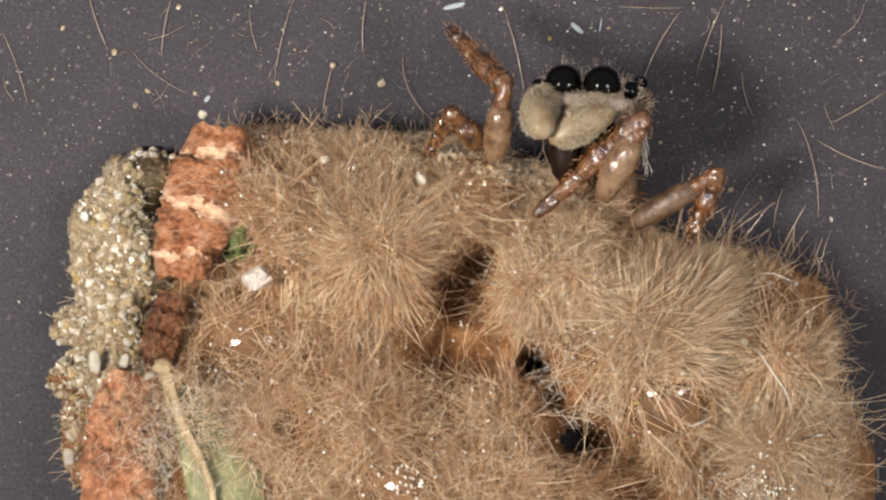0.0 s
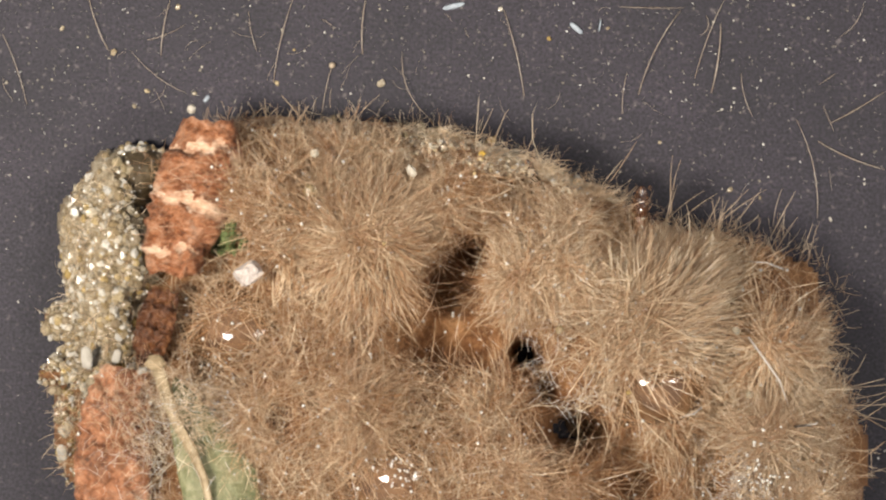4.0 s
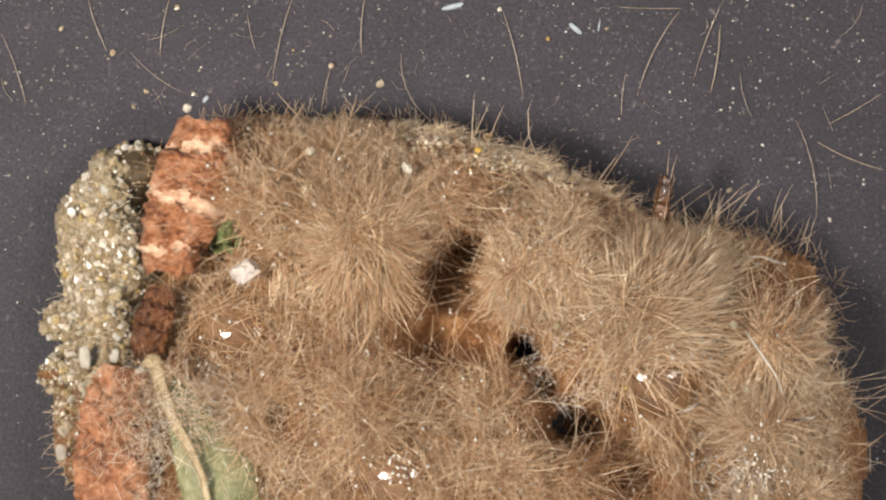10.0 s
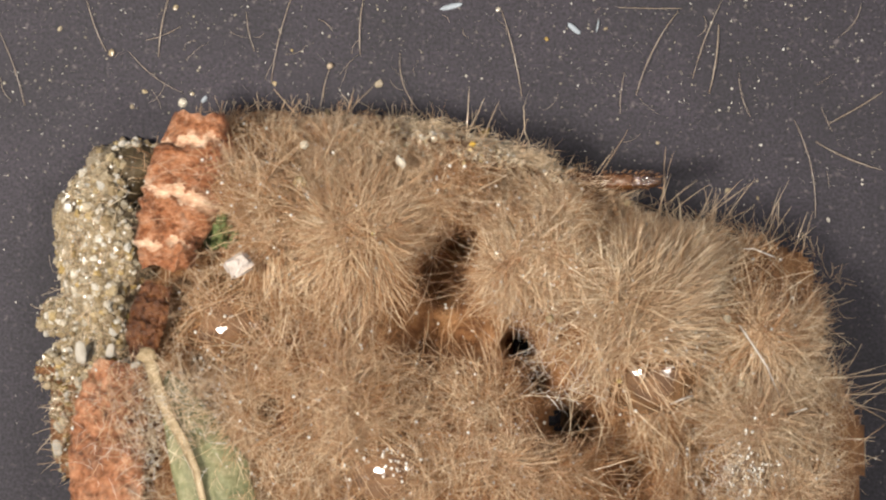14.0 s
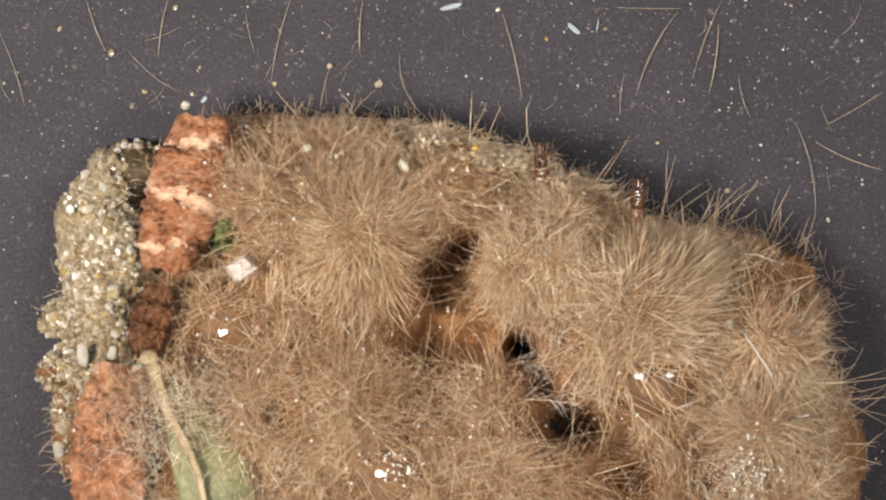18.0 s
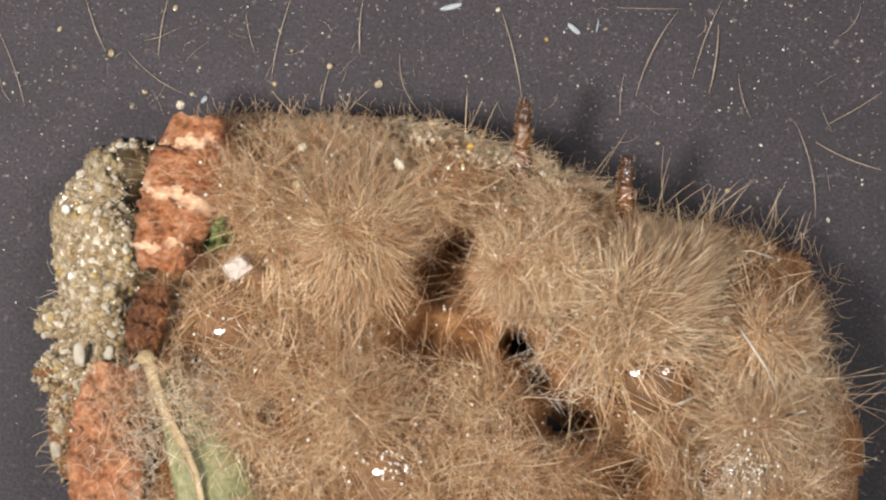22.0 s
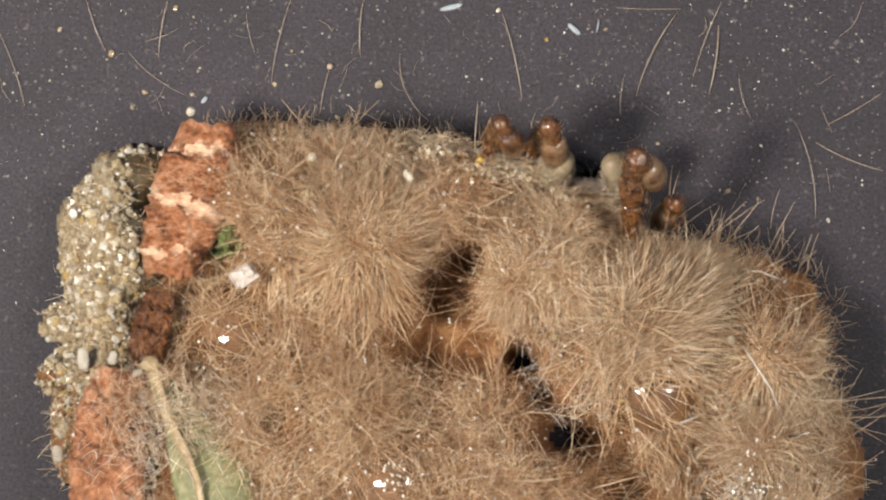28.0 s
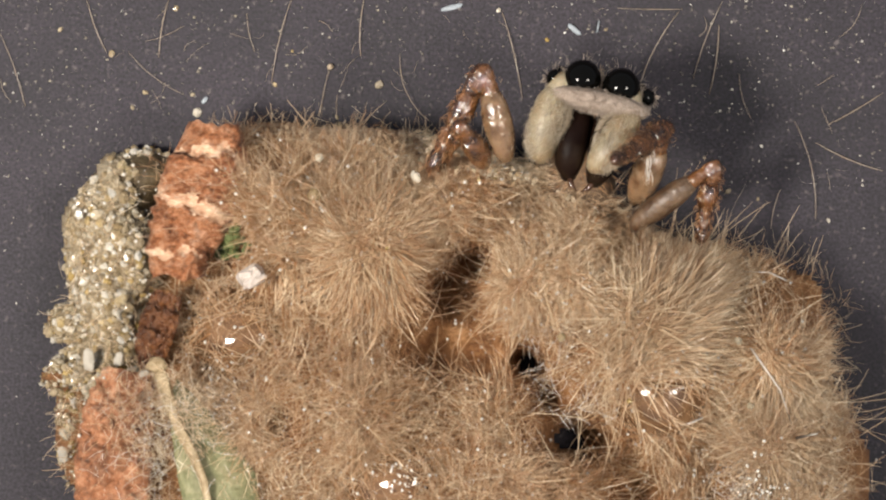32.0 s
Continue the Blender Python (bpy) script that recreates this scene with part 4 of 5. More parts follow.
# ---- hairs, grains and dust loose on the dish ----
def floor_hair(x0, y0, x1, y1, sag, r, material=None, knob=0):
    s = Shape()
    dx, dy = x1 - x0, y1 - y0
    q = math.hypot(dx, dy)
    pts = []
    for i in range(9):
        f = i / 8
        k = sag * 4 * f * (1 - f)
        pts.append(at(x0 + dx * f - dy / q * k, y0 + dy * f + dx / q * k, 0.02 + 0.12 * math.sin(f * math.pi) * (0.5 + abs(sag) / 20)))
    o = Vector(pts[4])
    o.z = 0
    s.tube([Vector(p) - o for p in pts], [r * 0.46 * PX * (0.65 + 0.35 * math.sin(i / 8 * math.pi)) for i in range(9)], 6)
    if knob:
        s.ball(Vector(pts[0]) - o + Vector((0, 0, knob * PX * 0.6)), [knob * PX] * 3, 8, lumps=0.4)
    ob = tagged(new("loose_hair", s.mesh("loose_hair", material or LOOSE)), "fine pale hair lying on the dark dish floor", "hair", "loose hairs on the dish")
    ob.location = o * MM
    return ob


for row in ((156, -10, 192, 90, 4, 1.3), (303, -6, 285, 100, 4, 1.4), (521, -8, 484, 146, 5, 1.2), (648, -4, 642, 96, 4, 1.5), (892, 18, 928, 172, -4, 1.3),
            (1205, 18, 1130, 168, 9, 1.5), (1282, 0, 1230, 138, 4, 1.3), (1276, 42, 1259, 164, -4, 1.8)):
    floor_hair(*row)
for row in ((1312, 128, 1332, 206, 5, 1.0), (1410, 212, 1447, 385, -12, 1.2), (1470, 218, 1566, 162, 2, 1.5), (1448, 250, 1566, 300, 5, 1.6), (4, 58, 48, 186, -4, 1.1),
            (588, 116, 570, 200, 2, 1.2, None, 6), (712, 92, 766, 214, 18, 1.1), (1110, 128, 1102, 202, 3, 1.0), (1385, 332, 1368, 402, 3, 1.2), (1096, 12, 1212, 14, 1, 1.0), (232, 90, 330, 165, 8, 0.9), (440, 20, 455, 90, 3, 1.0)):
    floor_hair(*row)
lint = random.Random(5)
for _ in range(16):
    x, y, a, L = lint.uniform(0, 1568), lint.uniform(0, 200), lint.uniform(0.3, 2.8), lint.uniform(30, 80)
    if 200 < x < 1280 and y > 80:
        continue
    floor_hair(x, y, x + math.cos(a) * L, y + math.sin(a) * L, lint.uniform(-9, 9), lint.uniform(0.6, 0.9))
for _ in range(26):
    x, a, L = lint.uniform(150, 1500), lint.uniform(0.2, 2.9), lint.uniform(18, 55)
    y = lint.uniform(4, float(np.interp(x, RIM_X, RIM_Y)) - 70)
    floor_hair(x, y, x + math.cos(a) * L, y + math.sin(a) * L, lint.uniform(-7, 7), lint.uniform(0.35, 0.55))

for x, y, r, lab in ((201, 92, 11, "white"), (110, 50, 7, "pale"), (315, 12, 8, "pale"), (521, 88, 6, "white"), (261, 161, 8, "pale yellow"), (238, 188, 6, "pale yellow"), (674, 148, 11, "pale yellow"),
                     (12, 146, 6, "white"), (1293, 336, 9, "pale yellow"), (1345, 350, 5, "white"), (886, 16, 6, "white"), (490, 147, 6, "white"), (972, 68, 7, "white"), (1076, 50, 6, "white"),
                     (600, 205, 7, "pale"), (345, 165, 6, "pale"), (1168, 252, 5, "pale"), (1470, 388, 6, "pale yellow")):
    ob = tagged(new("dust_grain", grain_mesh("dust_grain", r * 0.72 * PX, SAND, int(x * 3 + y), 0.9)), lab + " grain of dust on the dark dish floor", "grain", "grains on the dish")
    ob.matrix_basis = Matrix.LocRotScale(Vector(at(x, y, r * PX * 0.4)) * MM, Euler((0, 0, R.uniform(0, 6))), None)

for x, y, w, d, a in ((1020, 50, 17, 6, -0.7), (803, 11, 24, 6, 0.25), (366, 175, 9, 5, 0.9), (1062, 45, 14, 2, 1.4)):
    s = Shape().ball((0, 0, 0.03), (w * 0.85 * PX, d * 0.8 * PX, 0.015), 8, lumps=0.25, square=0.7)
    ob = tagged(new("scale_flake", s.mesh("scale_flake", SCALE, smooth=False)), "thin bluish white flake lying on the dish floor", "flake")
    ob.matrix_basis = Matrix.LocRotScale(Vector(at(x, y, 0.0)) * MM, Euler((0, 0, a)), None)


def dust():
    s = Shape()
    for _ in range(2600):
        x, y = R.uniform(-40, 1610), R.uniform(-40, 920) if R.random() < 0.35 else R.uniform(-40, 330)
        r = PX * R.choice((0.7, 0.8, 0.9, 1.0, 1.2, 1.6, 2.4)) * R.uniform(0.7, 1.2)
        p = at(x, y, r * 0.5)
        k = [R.uniform(0.6, 1.3) * r for _ in range(6)]
        v = [(p[0] + k[0], p[1], p[2]), (p[0], p[1] + k[1], p[2]), (p[0] - k[2], p[1], p[2]), (p[0], p[1] - k[3], p[2]), (p[0], p[1], p[2] + k[4] * 0.7), (p[0], p[1], 0.0)]
        s.add(v, [(0, 1, 4), (1, 2, 4), (2, 3, 4), (3, 0, 4), (1, 0, 5), (2, 1, 5), (3, 2, 5), (0, 3, 5)])
    tagged(new("dust", s.mesh("dust", DUST, smooth=False)), "fine pale dust specks scattered on the dish floor", "dust", kind="stuff")


dust()

# ---- the jumping spider, in units of the plan; its own space: x across, y towards its back, z the way it looks ----
spider = tagged(new("jumping_spider"), "small brown jumping spider with black eyes and cream palps", "spider")


def body_part(name, s, mats, label="", parent=None):
    return part(name, s.mesh(name, *mats), parent or spider, label)


def u(*p):
    return Vector(p) * PX


def fur(s, c, r, n, length, seed, cover=None, droop=(0, 0, 0), thick=0.7, slot=1):
    """Short hairs on an ellipsoid; all in plan units."""
    g = random.Random(seed)
    while n > 0:
        q = Vector((g.gauss(0, 1), g.gauss(0, 1), g.gauss(0, 1))).normalized()
        if cover and not cover(q):
            n -= 0.2
            continue
        n -= 1
        p = Vector((c[0] + q.x * r[0], c[1] + q.y * r[1], c[2] + q.z * r[2]))
        d = (q + Vector((g.gauss(0, 0.35), g.gauss(0, 0.35), g.gauss(0, 0.35))) + Vector(droop)).normalized() * length * g.uniform(0.6, 1.3)
        s.hair(p * PX, (p + d * 0.5 + q * 1.0) * PX, (p + d) * PX, thick * PX, slot)


def build_head():
    s = Shape().ball(u(0, -42, -155), (84 * PX, 56 * PX, 130 * PX), 32, square=0.8, lumps=0.03)
    fur(s, (0, -42, -155), (83, 55, 129), 400, 22, 3, lambda q: q.y > -0.1, (0, 0.3, 0.5), 0.7)
    body_part("carapace", s, (CARAPACE, HAIR_PALE), "brown carapace with sparse pale hairs")
    for name, x, y, z, r in (("front_eye", -34, 0, -6, 33), ("front_eye", 34, 0, -6, 33), ("side_eye", -80, -8, -24, 15.5), ("side_eye", 80, -8, -24, 15.5), ("rear_eye", -70, 8, -165, 12), ("rear_eye", 70, 8, -165, 12)):
        e = Shape().ball((0, 0, 0), (r * PX, r * PX, r * PX), 32)
        ob = body_part(name, e, (EYE,), "glossy black dome eye")
        ob.location = u(x, y, z) * MM
    s = Shape().ball(u(0, -33, 6), (88 * PX, 20 * PX, 35 * PX), 24, square=0.9)
    fur(s, (0, -33, 6), (88, 20, 35), 1300, 7, 5, lambda q: q.z > -0.3, (0, -0.6, 0.3), 0.7)
    for k in range(4):
        x, y, z, r = ((-34, 0, -8, 35), (34, 0, -8, 35), (-80, -8, -26, 17), (80, -8, -26, 17))[k]
        fur(s, (x, y, z), (r, r, 14), 110, 10, 20 + k, lambda q: abs(q.z) < 0.5 and q.y < 0.35, (0, 0, 0.5), 0.7)
        fur(s, (x, y, z - 14), (r, r, 14), 26, 17, 30 + k, lambda q: abs(q.z) < 0.5 and q.y > 0.2, (0, 0.5, 0.3), 0.35)
    body_part("face_band", s, (FACE, FACE_HAIR), "white-haired band under the eyes")
    s, g = Shape(), random.Random(77)
    for _ in range(22):
        f = g.random()
        p = Vector((96 + 14 * f + g.gauss(0, 3), -52 - 90 * f, -30 + g.gauss(0, 5)))
        d = Vector((g.gauss(5, 4), -g.uniform(22, 52), g.gauss(4, 5)))
        s.hair(p * PX, (p + d * 0.5 + Vector((3, 0, 2))) * PX, (p + d) * PX, 1.1 * PX, 0)
    body_part("cheek_fringe", s, (SILK,), "glassy white fringe of hairs on the cheek")
    for x in (-27, 27):
        s = Shape().tube([u(x * 0.9, -50, -50), u(x, -80, -26), u(x * 1.05, -120, -8), u(x * 1.0, -150, -16), u(x * 0.8, -172, -30)], [24 * PX, 29 * PX, 28 * PX, 24 * PX, 12 * PX], 16)
        jaw = body_part("jaw", s, (CHELICERA,), "dark glossy brown jaw")
        f = Shape().tube([u(x * 0.9, -164, -22), u(x * 0.5, -184, -14), u(x * 0.15, -190, -18)], [7 * PX, 5 * PX, 1 * PX], 8)
        body_part("fang", f, (DARK_TIP,), "", jaw)
    s = Shape().ball(u(0, -205, -195), (72 * PX, 96 * PX, 58 * PX), 24, lumps=0.04)
    fur(s, (0, -205, -195), (72, 96, 58), 400, 24, 8, None, (0, -0.6, 0), 0.8)
    body_part("abdomen", s, (ABDOMEN, HAIR_DARK), "furry brown abdomen")
    s = Shape().tube([u(0, -70, -190), u(0, -105, -200), u(0, -130, -198)], [40 * PX, 26 * PX, 30 * PX], 12)
    body_part("waist", s, (CARAPACE,), "")


build_head()


def build_palp(side):
    """A cream palp: it hangs from its root, which is its origin."""
    s = Shape().tube([u(0, 18, -30), u(side * 8, 10, -8), u(side * 14, -18, 6)], [15 * PX, 18 * PX, 22 * PX], 12)
    s.tube([u(side * 14, -8, 4), u(side * 16, -30, 8), u(side * 12, -62, 12), u(side * 4, -98, 10), u(side * -6, -124, 4), u(side * -12, -136, 0)],
           [18 * PX, 24 * PX, 28 * PX, 27 * PX, 21 * PX, 8 * PX], 20, lumps=0.08)
    fur(s, (side * 6, -64, 9), (28, 64, 28), 1900, 12, 40 + side, None, (0, -1.1, 0.15), 0.75)
    ob = body_part("palp", s, (PALP, PALP_HAIR), "swollen cream palp with white hairs")
    return ob


palp_left, palp_right = build_palp(-1), build_palp(1)


def build_leg(pale, thick, thigh, shin, stout):
    """A leg: the femur, from hip to knee along x, and four pieces that turn about the knee. Returns the femur and those pieces."""
    k = PX * thick

    def bristles(s, x0, x1, r, n, seed):
        g = random.Random(seed)
        for _ in range(n):
            f, a = g.random(), g.uniform(0, 6.283)
            x = x0 + (x1 - x0) * f
            o = Vector((0, math.cos(a), math.sin(a)))
            L = g.uniform(5, 13)
            p = Vector((x, o.y * r, o.z * r))
            d = o * 0.45 + Vector((0.9, 0, 0))
            s.hair(p * PX, (p + d * L * 0.5 + o) * PX, (p + d * L) * PX, 0.5 * PX)

    s = Shape().tube([(thigh * PX * f, 0, 0.05 * math.sin(f * 3.14)) for f in (0, 0.1, 0.28, 0.45, 0.62, 0.74)], [k * r for r in (12, 18, 25, 26, 23, 17)], 16, lumps=0.05)
    s.tube([(thigh * PX * f, 0, 0.05 * math.sin(f * 3.14)) for f in (0.68, 0.73, 0.80, 0.88, 0.95, 1.0, 1.035, 1.055, 1.062)], [k * r for r in (14, 15.5, 15, 13.5, 14, 12.5, 9, 5, 1.2)], 16, 2, lumps=0.06)
    bristles(s, 0, thigh, 21 * thick, 46, 1)
    femur = body_part("leg", s, (pale, HAIR_PALE, AMBER), "translucent amber spider leg")
    out = []
    marks = [0.0, 0.27, 0.60, 0.82, 1.0]
    for i, (name, r0, r1, r2, mat) in enumerate((("patella", 14, 17, 14, AMBER), ("tibia", 15, 18, 13, AMBER), ("metatarsus", 12, 12, 10, AMBER), ("tarsus", 10, 10, 7, DARK_TIP))):
        a, b = marks[i] * shin, marks[i + 1] * shin
        s = Shape().tube([((a + (b - a) * f) * PX, 0, -0.10 * math.sin((a + (b - a) * f) / shin * 3.14)) for f in (-0.14, -0.11, -0.04, 0.06, 0.25, 0.45, 0.7, 0.9, 1.0, 1.07, 1.10)],
                         [k * stout * r for r in (r0 * 0.15, r0 * 0.5, r0 * 0.85, r0, (r0 + r1) / 2, r1, (r1 + r2) / 2, r2, r2 * 0.8, r2 * 0.45, r2 * 0.1)], 14, lumps=0.09)
        bristles(s, a, b, r1 * thick * stout * 0.95, (60, 50, 46, 40)[i], 5 + i)
        out.append(body_part(name, s, (mat, HAIR_DARK), "", femur))
    return femur, out, thigh * PX, shin * PX


LEGS = {"a": build_leg(PALE_LEG, 1.0, 165, 205, 1.3), "b": build_leg(AMBER, 0.85, 120, 150, 1.2), "c": build_leg(PALE_LEG, 1.1, 165, 262, 1.28), "d": build_leg(BROWN_LEG, 0.85, 190, 150, 1.3)}


# ---- what moves ----
def between(rows, t):
    """The values of rows, which begin with a time, at t."""
    for a, b in zip(rows, rows[1:]):
        if a[0] <= t <= b[0]:
            f = (t - a[0]) / (b[0] - a[0])
            return [p + (q - p) * f for p, q in zip(a[1:], b[1:])]
    return list(rows[-1][1:]) if t > rows[-1][0] else list(rows[0][1:])


def spider_pose(v):
    x, y, z, pitch, yaw, roll = v
    return Matrix.Translation(Vector(at(x, y, z)) * MM) @ pose(0, 0, 0, pitch, 0, 0) @ pose(0, 0, 0, 0, yaw, 0) @ pose(0, 0, 0, 0, 0, roll)


def bone(a, b, up):
    """A pose at a with x towards b and z as near to up as may be."""
    x = (b - a).normalized()
    y = up.cross(x)
    y = y.normalized() if y.length > 1e-6 else x.orthogonal().normalized()
    z = x.cross(y)
    return Matrix.Translation(a) @ Matrix((x, y, z)).transposed().to_4x4()


def leg_poses(leg, v, raised=False):
    """The femur's and the shin's poses, in mm, from hip, knee and tip over the plan and the knee's height."""
    thigh, shin = leg[2:]
    hx, hy, kx, ky, kz, tx, ty = v
    knee = Vector(at(kx, ky, kz))
    if kz >= 3.0:
        # a leg in the open stands on the nest with its tip
        far = min(0.97 * shin, (Vector(at(tx, ty, kz)) - knee).length)
        rest = float(height([tx], [ty])[0]) * FLAT + 0.1
        knee.z = min(max(knee.z, rest + math.sqrt(shin * shin - far * far)), 3.7)

    def flat(x, y):
        w = Vector(at(x, y, kz)) - knee
        w.z = 0
        return w

    w = flat(tx, ty)
    if kz < 3.0:
        # a leg that only feels out from under the nest lies flat: the tip is where it shows, and the knee lies behind it
        tip = knee + w
        knee = tip - (w.normalized() if w.length > 0.05 else Vector((0, 1, 0))) * shin * 0.97
        tip.z = knee.z + 0.24 * shin
        w = flat(hx, hy)
        hip = knee + (w.normalized() if w.length > 0.05 else Vector((1, 0, 0))) * thigh
        return bone(hip, knee, Vector((0.1, 0.1, 1))), bone(knee, tip, Vector((0.1, 0.1, 1)))

    def reach(w, length):
        d = min(w.length, 0.97 * length)
        return knee + w.normalized() * d + Vector((0, 0, -math.sqrt(length * length - d * d)))

    hip, tip = reach(flat(hx, hy), thigh), reach(w, shin)
    if raised:
        # the shin is folded up before the face
        tip.z = 2 * knee.z - tip.z
    return bone(hip, knee, Vector((0.1, 0.1, 1))), bone(knee, tip, Vector((0.1, 0.1, 1)))


def metres(m):
    n = m.copy()
    n.translation = m.translation * MM
    return n


def motions():
    walk(nest, [(t, pose(x * MM, y * MM, 0, rx, ry, rz)) for t, x, y, rx, ry, rz in (
        (0, 0.144, -0.172, -0.88, -0.20, -1.02), (0.5, 0.143, -0.165, -0.76, -0.24, -1.02), (1, 0.153, -0.169, -0.83, -0.38, -0.99), (1.5, 0.121, -0.136, -0.76, -0.18, -0.70),
        (2, 0.094, -0.129, -1.05, -0.02, -0.61), (2.5, 0.055, -0.052, -0.32, 0.04, -0.25), (3, 0.051, -0.038, -0.10, 0.07, -0.33), (3.5, 0.035, -0.037, -0.16, 0.16, -0.28),
        (5.5, -0.008, -0.015, 0.02, 0.59, -0.29), (6, -0.003, -0.003, 0.17, 0.43, -0.23), (6.5, -0.008, -0.004, -0.06, 0.31, -0.29), (7, -0.016, -0.013, -0.09, 0.52, -0.33),
        (7.5, -0.025, 0.007, -0.02, 0.46, -0.09), (8, -0.010, 0.000, -0.11, 0.37, -0.16), (8.5, -0.000, -0.011, -0.08, 0.04, -0.07), (9, 0.011, 0.000, 0.00, 0.00, 0.00),
        (9.5, -0.006, 0.000, -0.04, 0.10, 0.05), (10, -0.003, 0.020, -0.00, -0.20, 0.20), (10.5, -0.016, 0.013, -0.09, 0.05, 0.14), (11, -0.016, 0.064, -0.53, -0.70, 0.51),
        (11.5, -0.004, 0.041, -0.53, -0.55, 0.25), (12, 0.008, -0.036, -0.68, -1.36, -0.51), (12.5, -0.010, -0.026, -1.13, -1.83, -0.26), (13, -0.014, 0.009, -1.04, -1.65, -0.04),
        (13.5, -0.017, 0.034, -0.87, -1.58, 0.07), (14, -0.025, 0.067, -1.09, -1.32, 0.17), (14.5, -0.028, 0.089, -0.89, -1.24, 0.40), (16.5, -0.086, 0.132, -0.85, -1.56, 0.63),
        (17, -0.067, 0.099, -0.79, -1.49, 0.33), (17.5, -0.045, 0.067, -0.99, -1.35, 0.18), (18, 0.002, 0.030, -0.69, -0.99, -0.03), (18.5, -0.031, 0.044, -0.70, -1.13, 0.10),
        (19, -0.036, 0.047, -0.63, -0.99, 0.09), (19.5, -0.031, 0.048, -0.64, -0.90, 0.07), (20, -0.021, 0.047, -0.73, -0.96, 0.11), (20.5, -0.002, 0.056, -0.38, -0.78, 0.10),
        (21, -0.010, 0.039, -0.62, -0.74, 0.05), (21.5, -0.017, 0.040, -0.59, -0.76, 0.09), (22, -0.055, 0.062, -0.60, -0.94, 0.30), (22.5, -0.131, 0.055, -0.89, -1.61, 0.06),
        (23, -0.157, -0.023, -1.10, -1.70, -0.27), (23.5, -0.107, -0.018, -1.12, -1.23, -0.29), (24, -0.056, -0.090, -0.66, -1.47, -0.87), (24.5, -0.019, -0.088, -0.50, -1.37, -0.84),
        (25, 0.005, -0.056, -0.39, -1.03, -0.60), (25.5, 0.008, -0.041, -0.35, -0.68, -0.60), (27.5, 0.034, -0.061, -0.35, -0.55, -0.66), (28, 0.032, -0.116, -0.72, -0.74, -1.06),
        (28.5, 0.022, -0.112, -0.79, -0.67, -1.05), (29, 0.044, -0.066, -0.54, -0.73, -0.71), (29.5, 0.038, -0.062, -0.31, -0.51, -0.78), (30, 0.080, -0.120, -0.59, -0.36, -0.93),
        (30.5, 0.071, -0.129, -0.57, -0.47, -1.02), (31, 0.090, -0.139, -0.74, -0.41, -1.14), (31.5, 0.101, -0.146, -1.04, -0.23, -1.15), (32, 0.100, -0.135, -0.99, -0.05, -1.13),
    )])
    body = [(0, 1029, 149, 4.6, 0, -13, -2), (1.0, 1028, 150, 4.6, 0, -13, -2), (1.3, 1027, 184, 3.6, -10, -12, -2), (1.5, 1035, 258, 1.9, -20, -12, -2), (1.7, 1045, 300, 1.2, -30, -8, -2),
            (2.0, 1050, 345, 0.5, -30, 0, 0), (2.5, 1050, 430, 0.4, -28, 0, 0), (11, 1050, 440, 0.4, -28, 0, 0), (17, 1046, 440, 0.4, -28, 0, 0), (23, 1030, 400, 0.4, -28, 0, -3),
            (23.6, 1030, 332, 0.5, -30, 0, -4), (24, 1026, 307, 0.6, -25, 0, -10), (24.5, 1034, 308, 0.6, -24, 0, -8), (25, 1044, 306, 0.6, -24, 0, -5), (25.5, 1045, 350, 0.6, -30, 0, -4),
            (27.5, 1050, 340, 0.7, -30, 0, -4), (28, 1050, 310, 1.1, -22, 0, -5), (28.4, 1050, 302, 1.2, -20, 0, -5), (29, 1050, 296, 1.3, -18, 0, -5), (29.6, 1050, 294, 1.4, -18, 0, -5), (30, 1063, 222, 3.0, -8, 0, -6),
            (30.3, 1054, 199, 4.2, -2, 0, -9), (30.6, 1057, 177, 4.5, 0, 0, -12), (31, 1064, 153, 4.6, 0, 0, -12), (31.2, 1066, 143, 4.6, 0, 0, -12), (32, 1069, 144, 4.6, 0, 0, -12)]
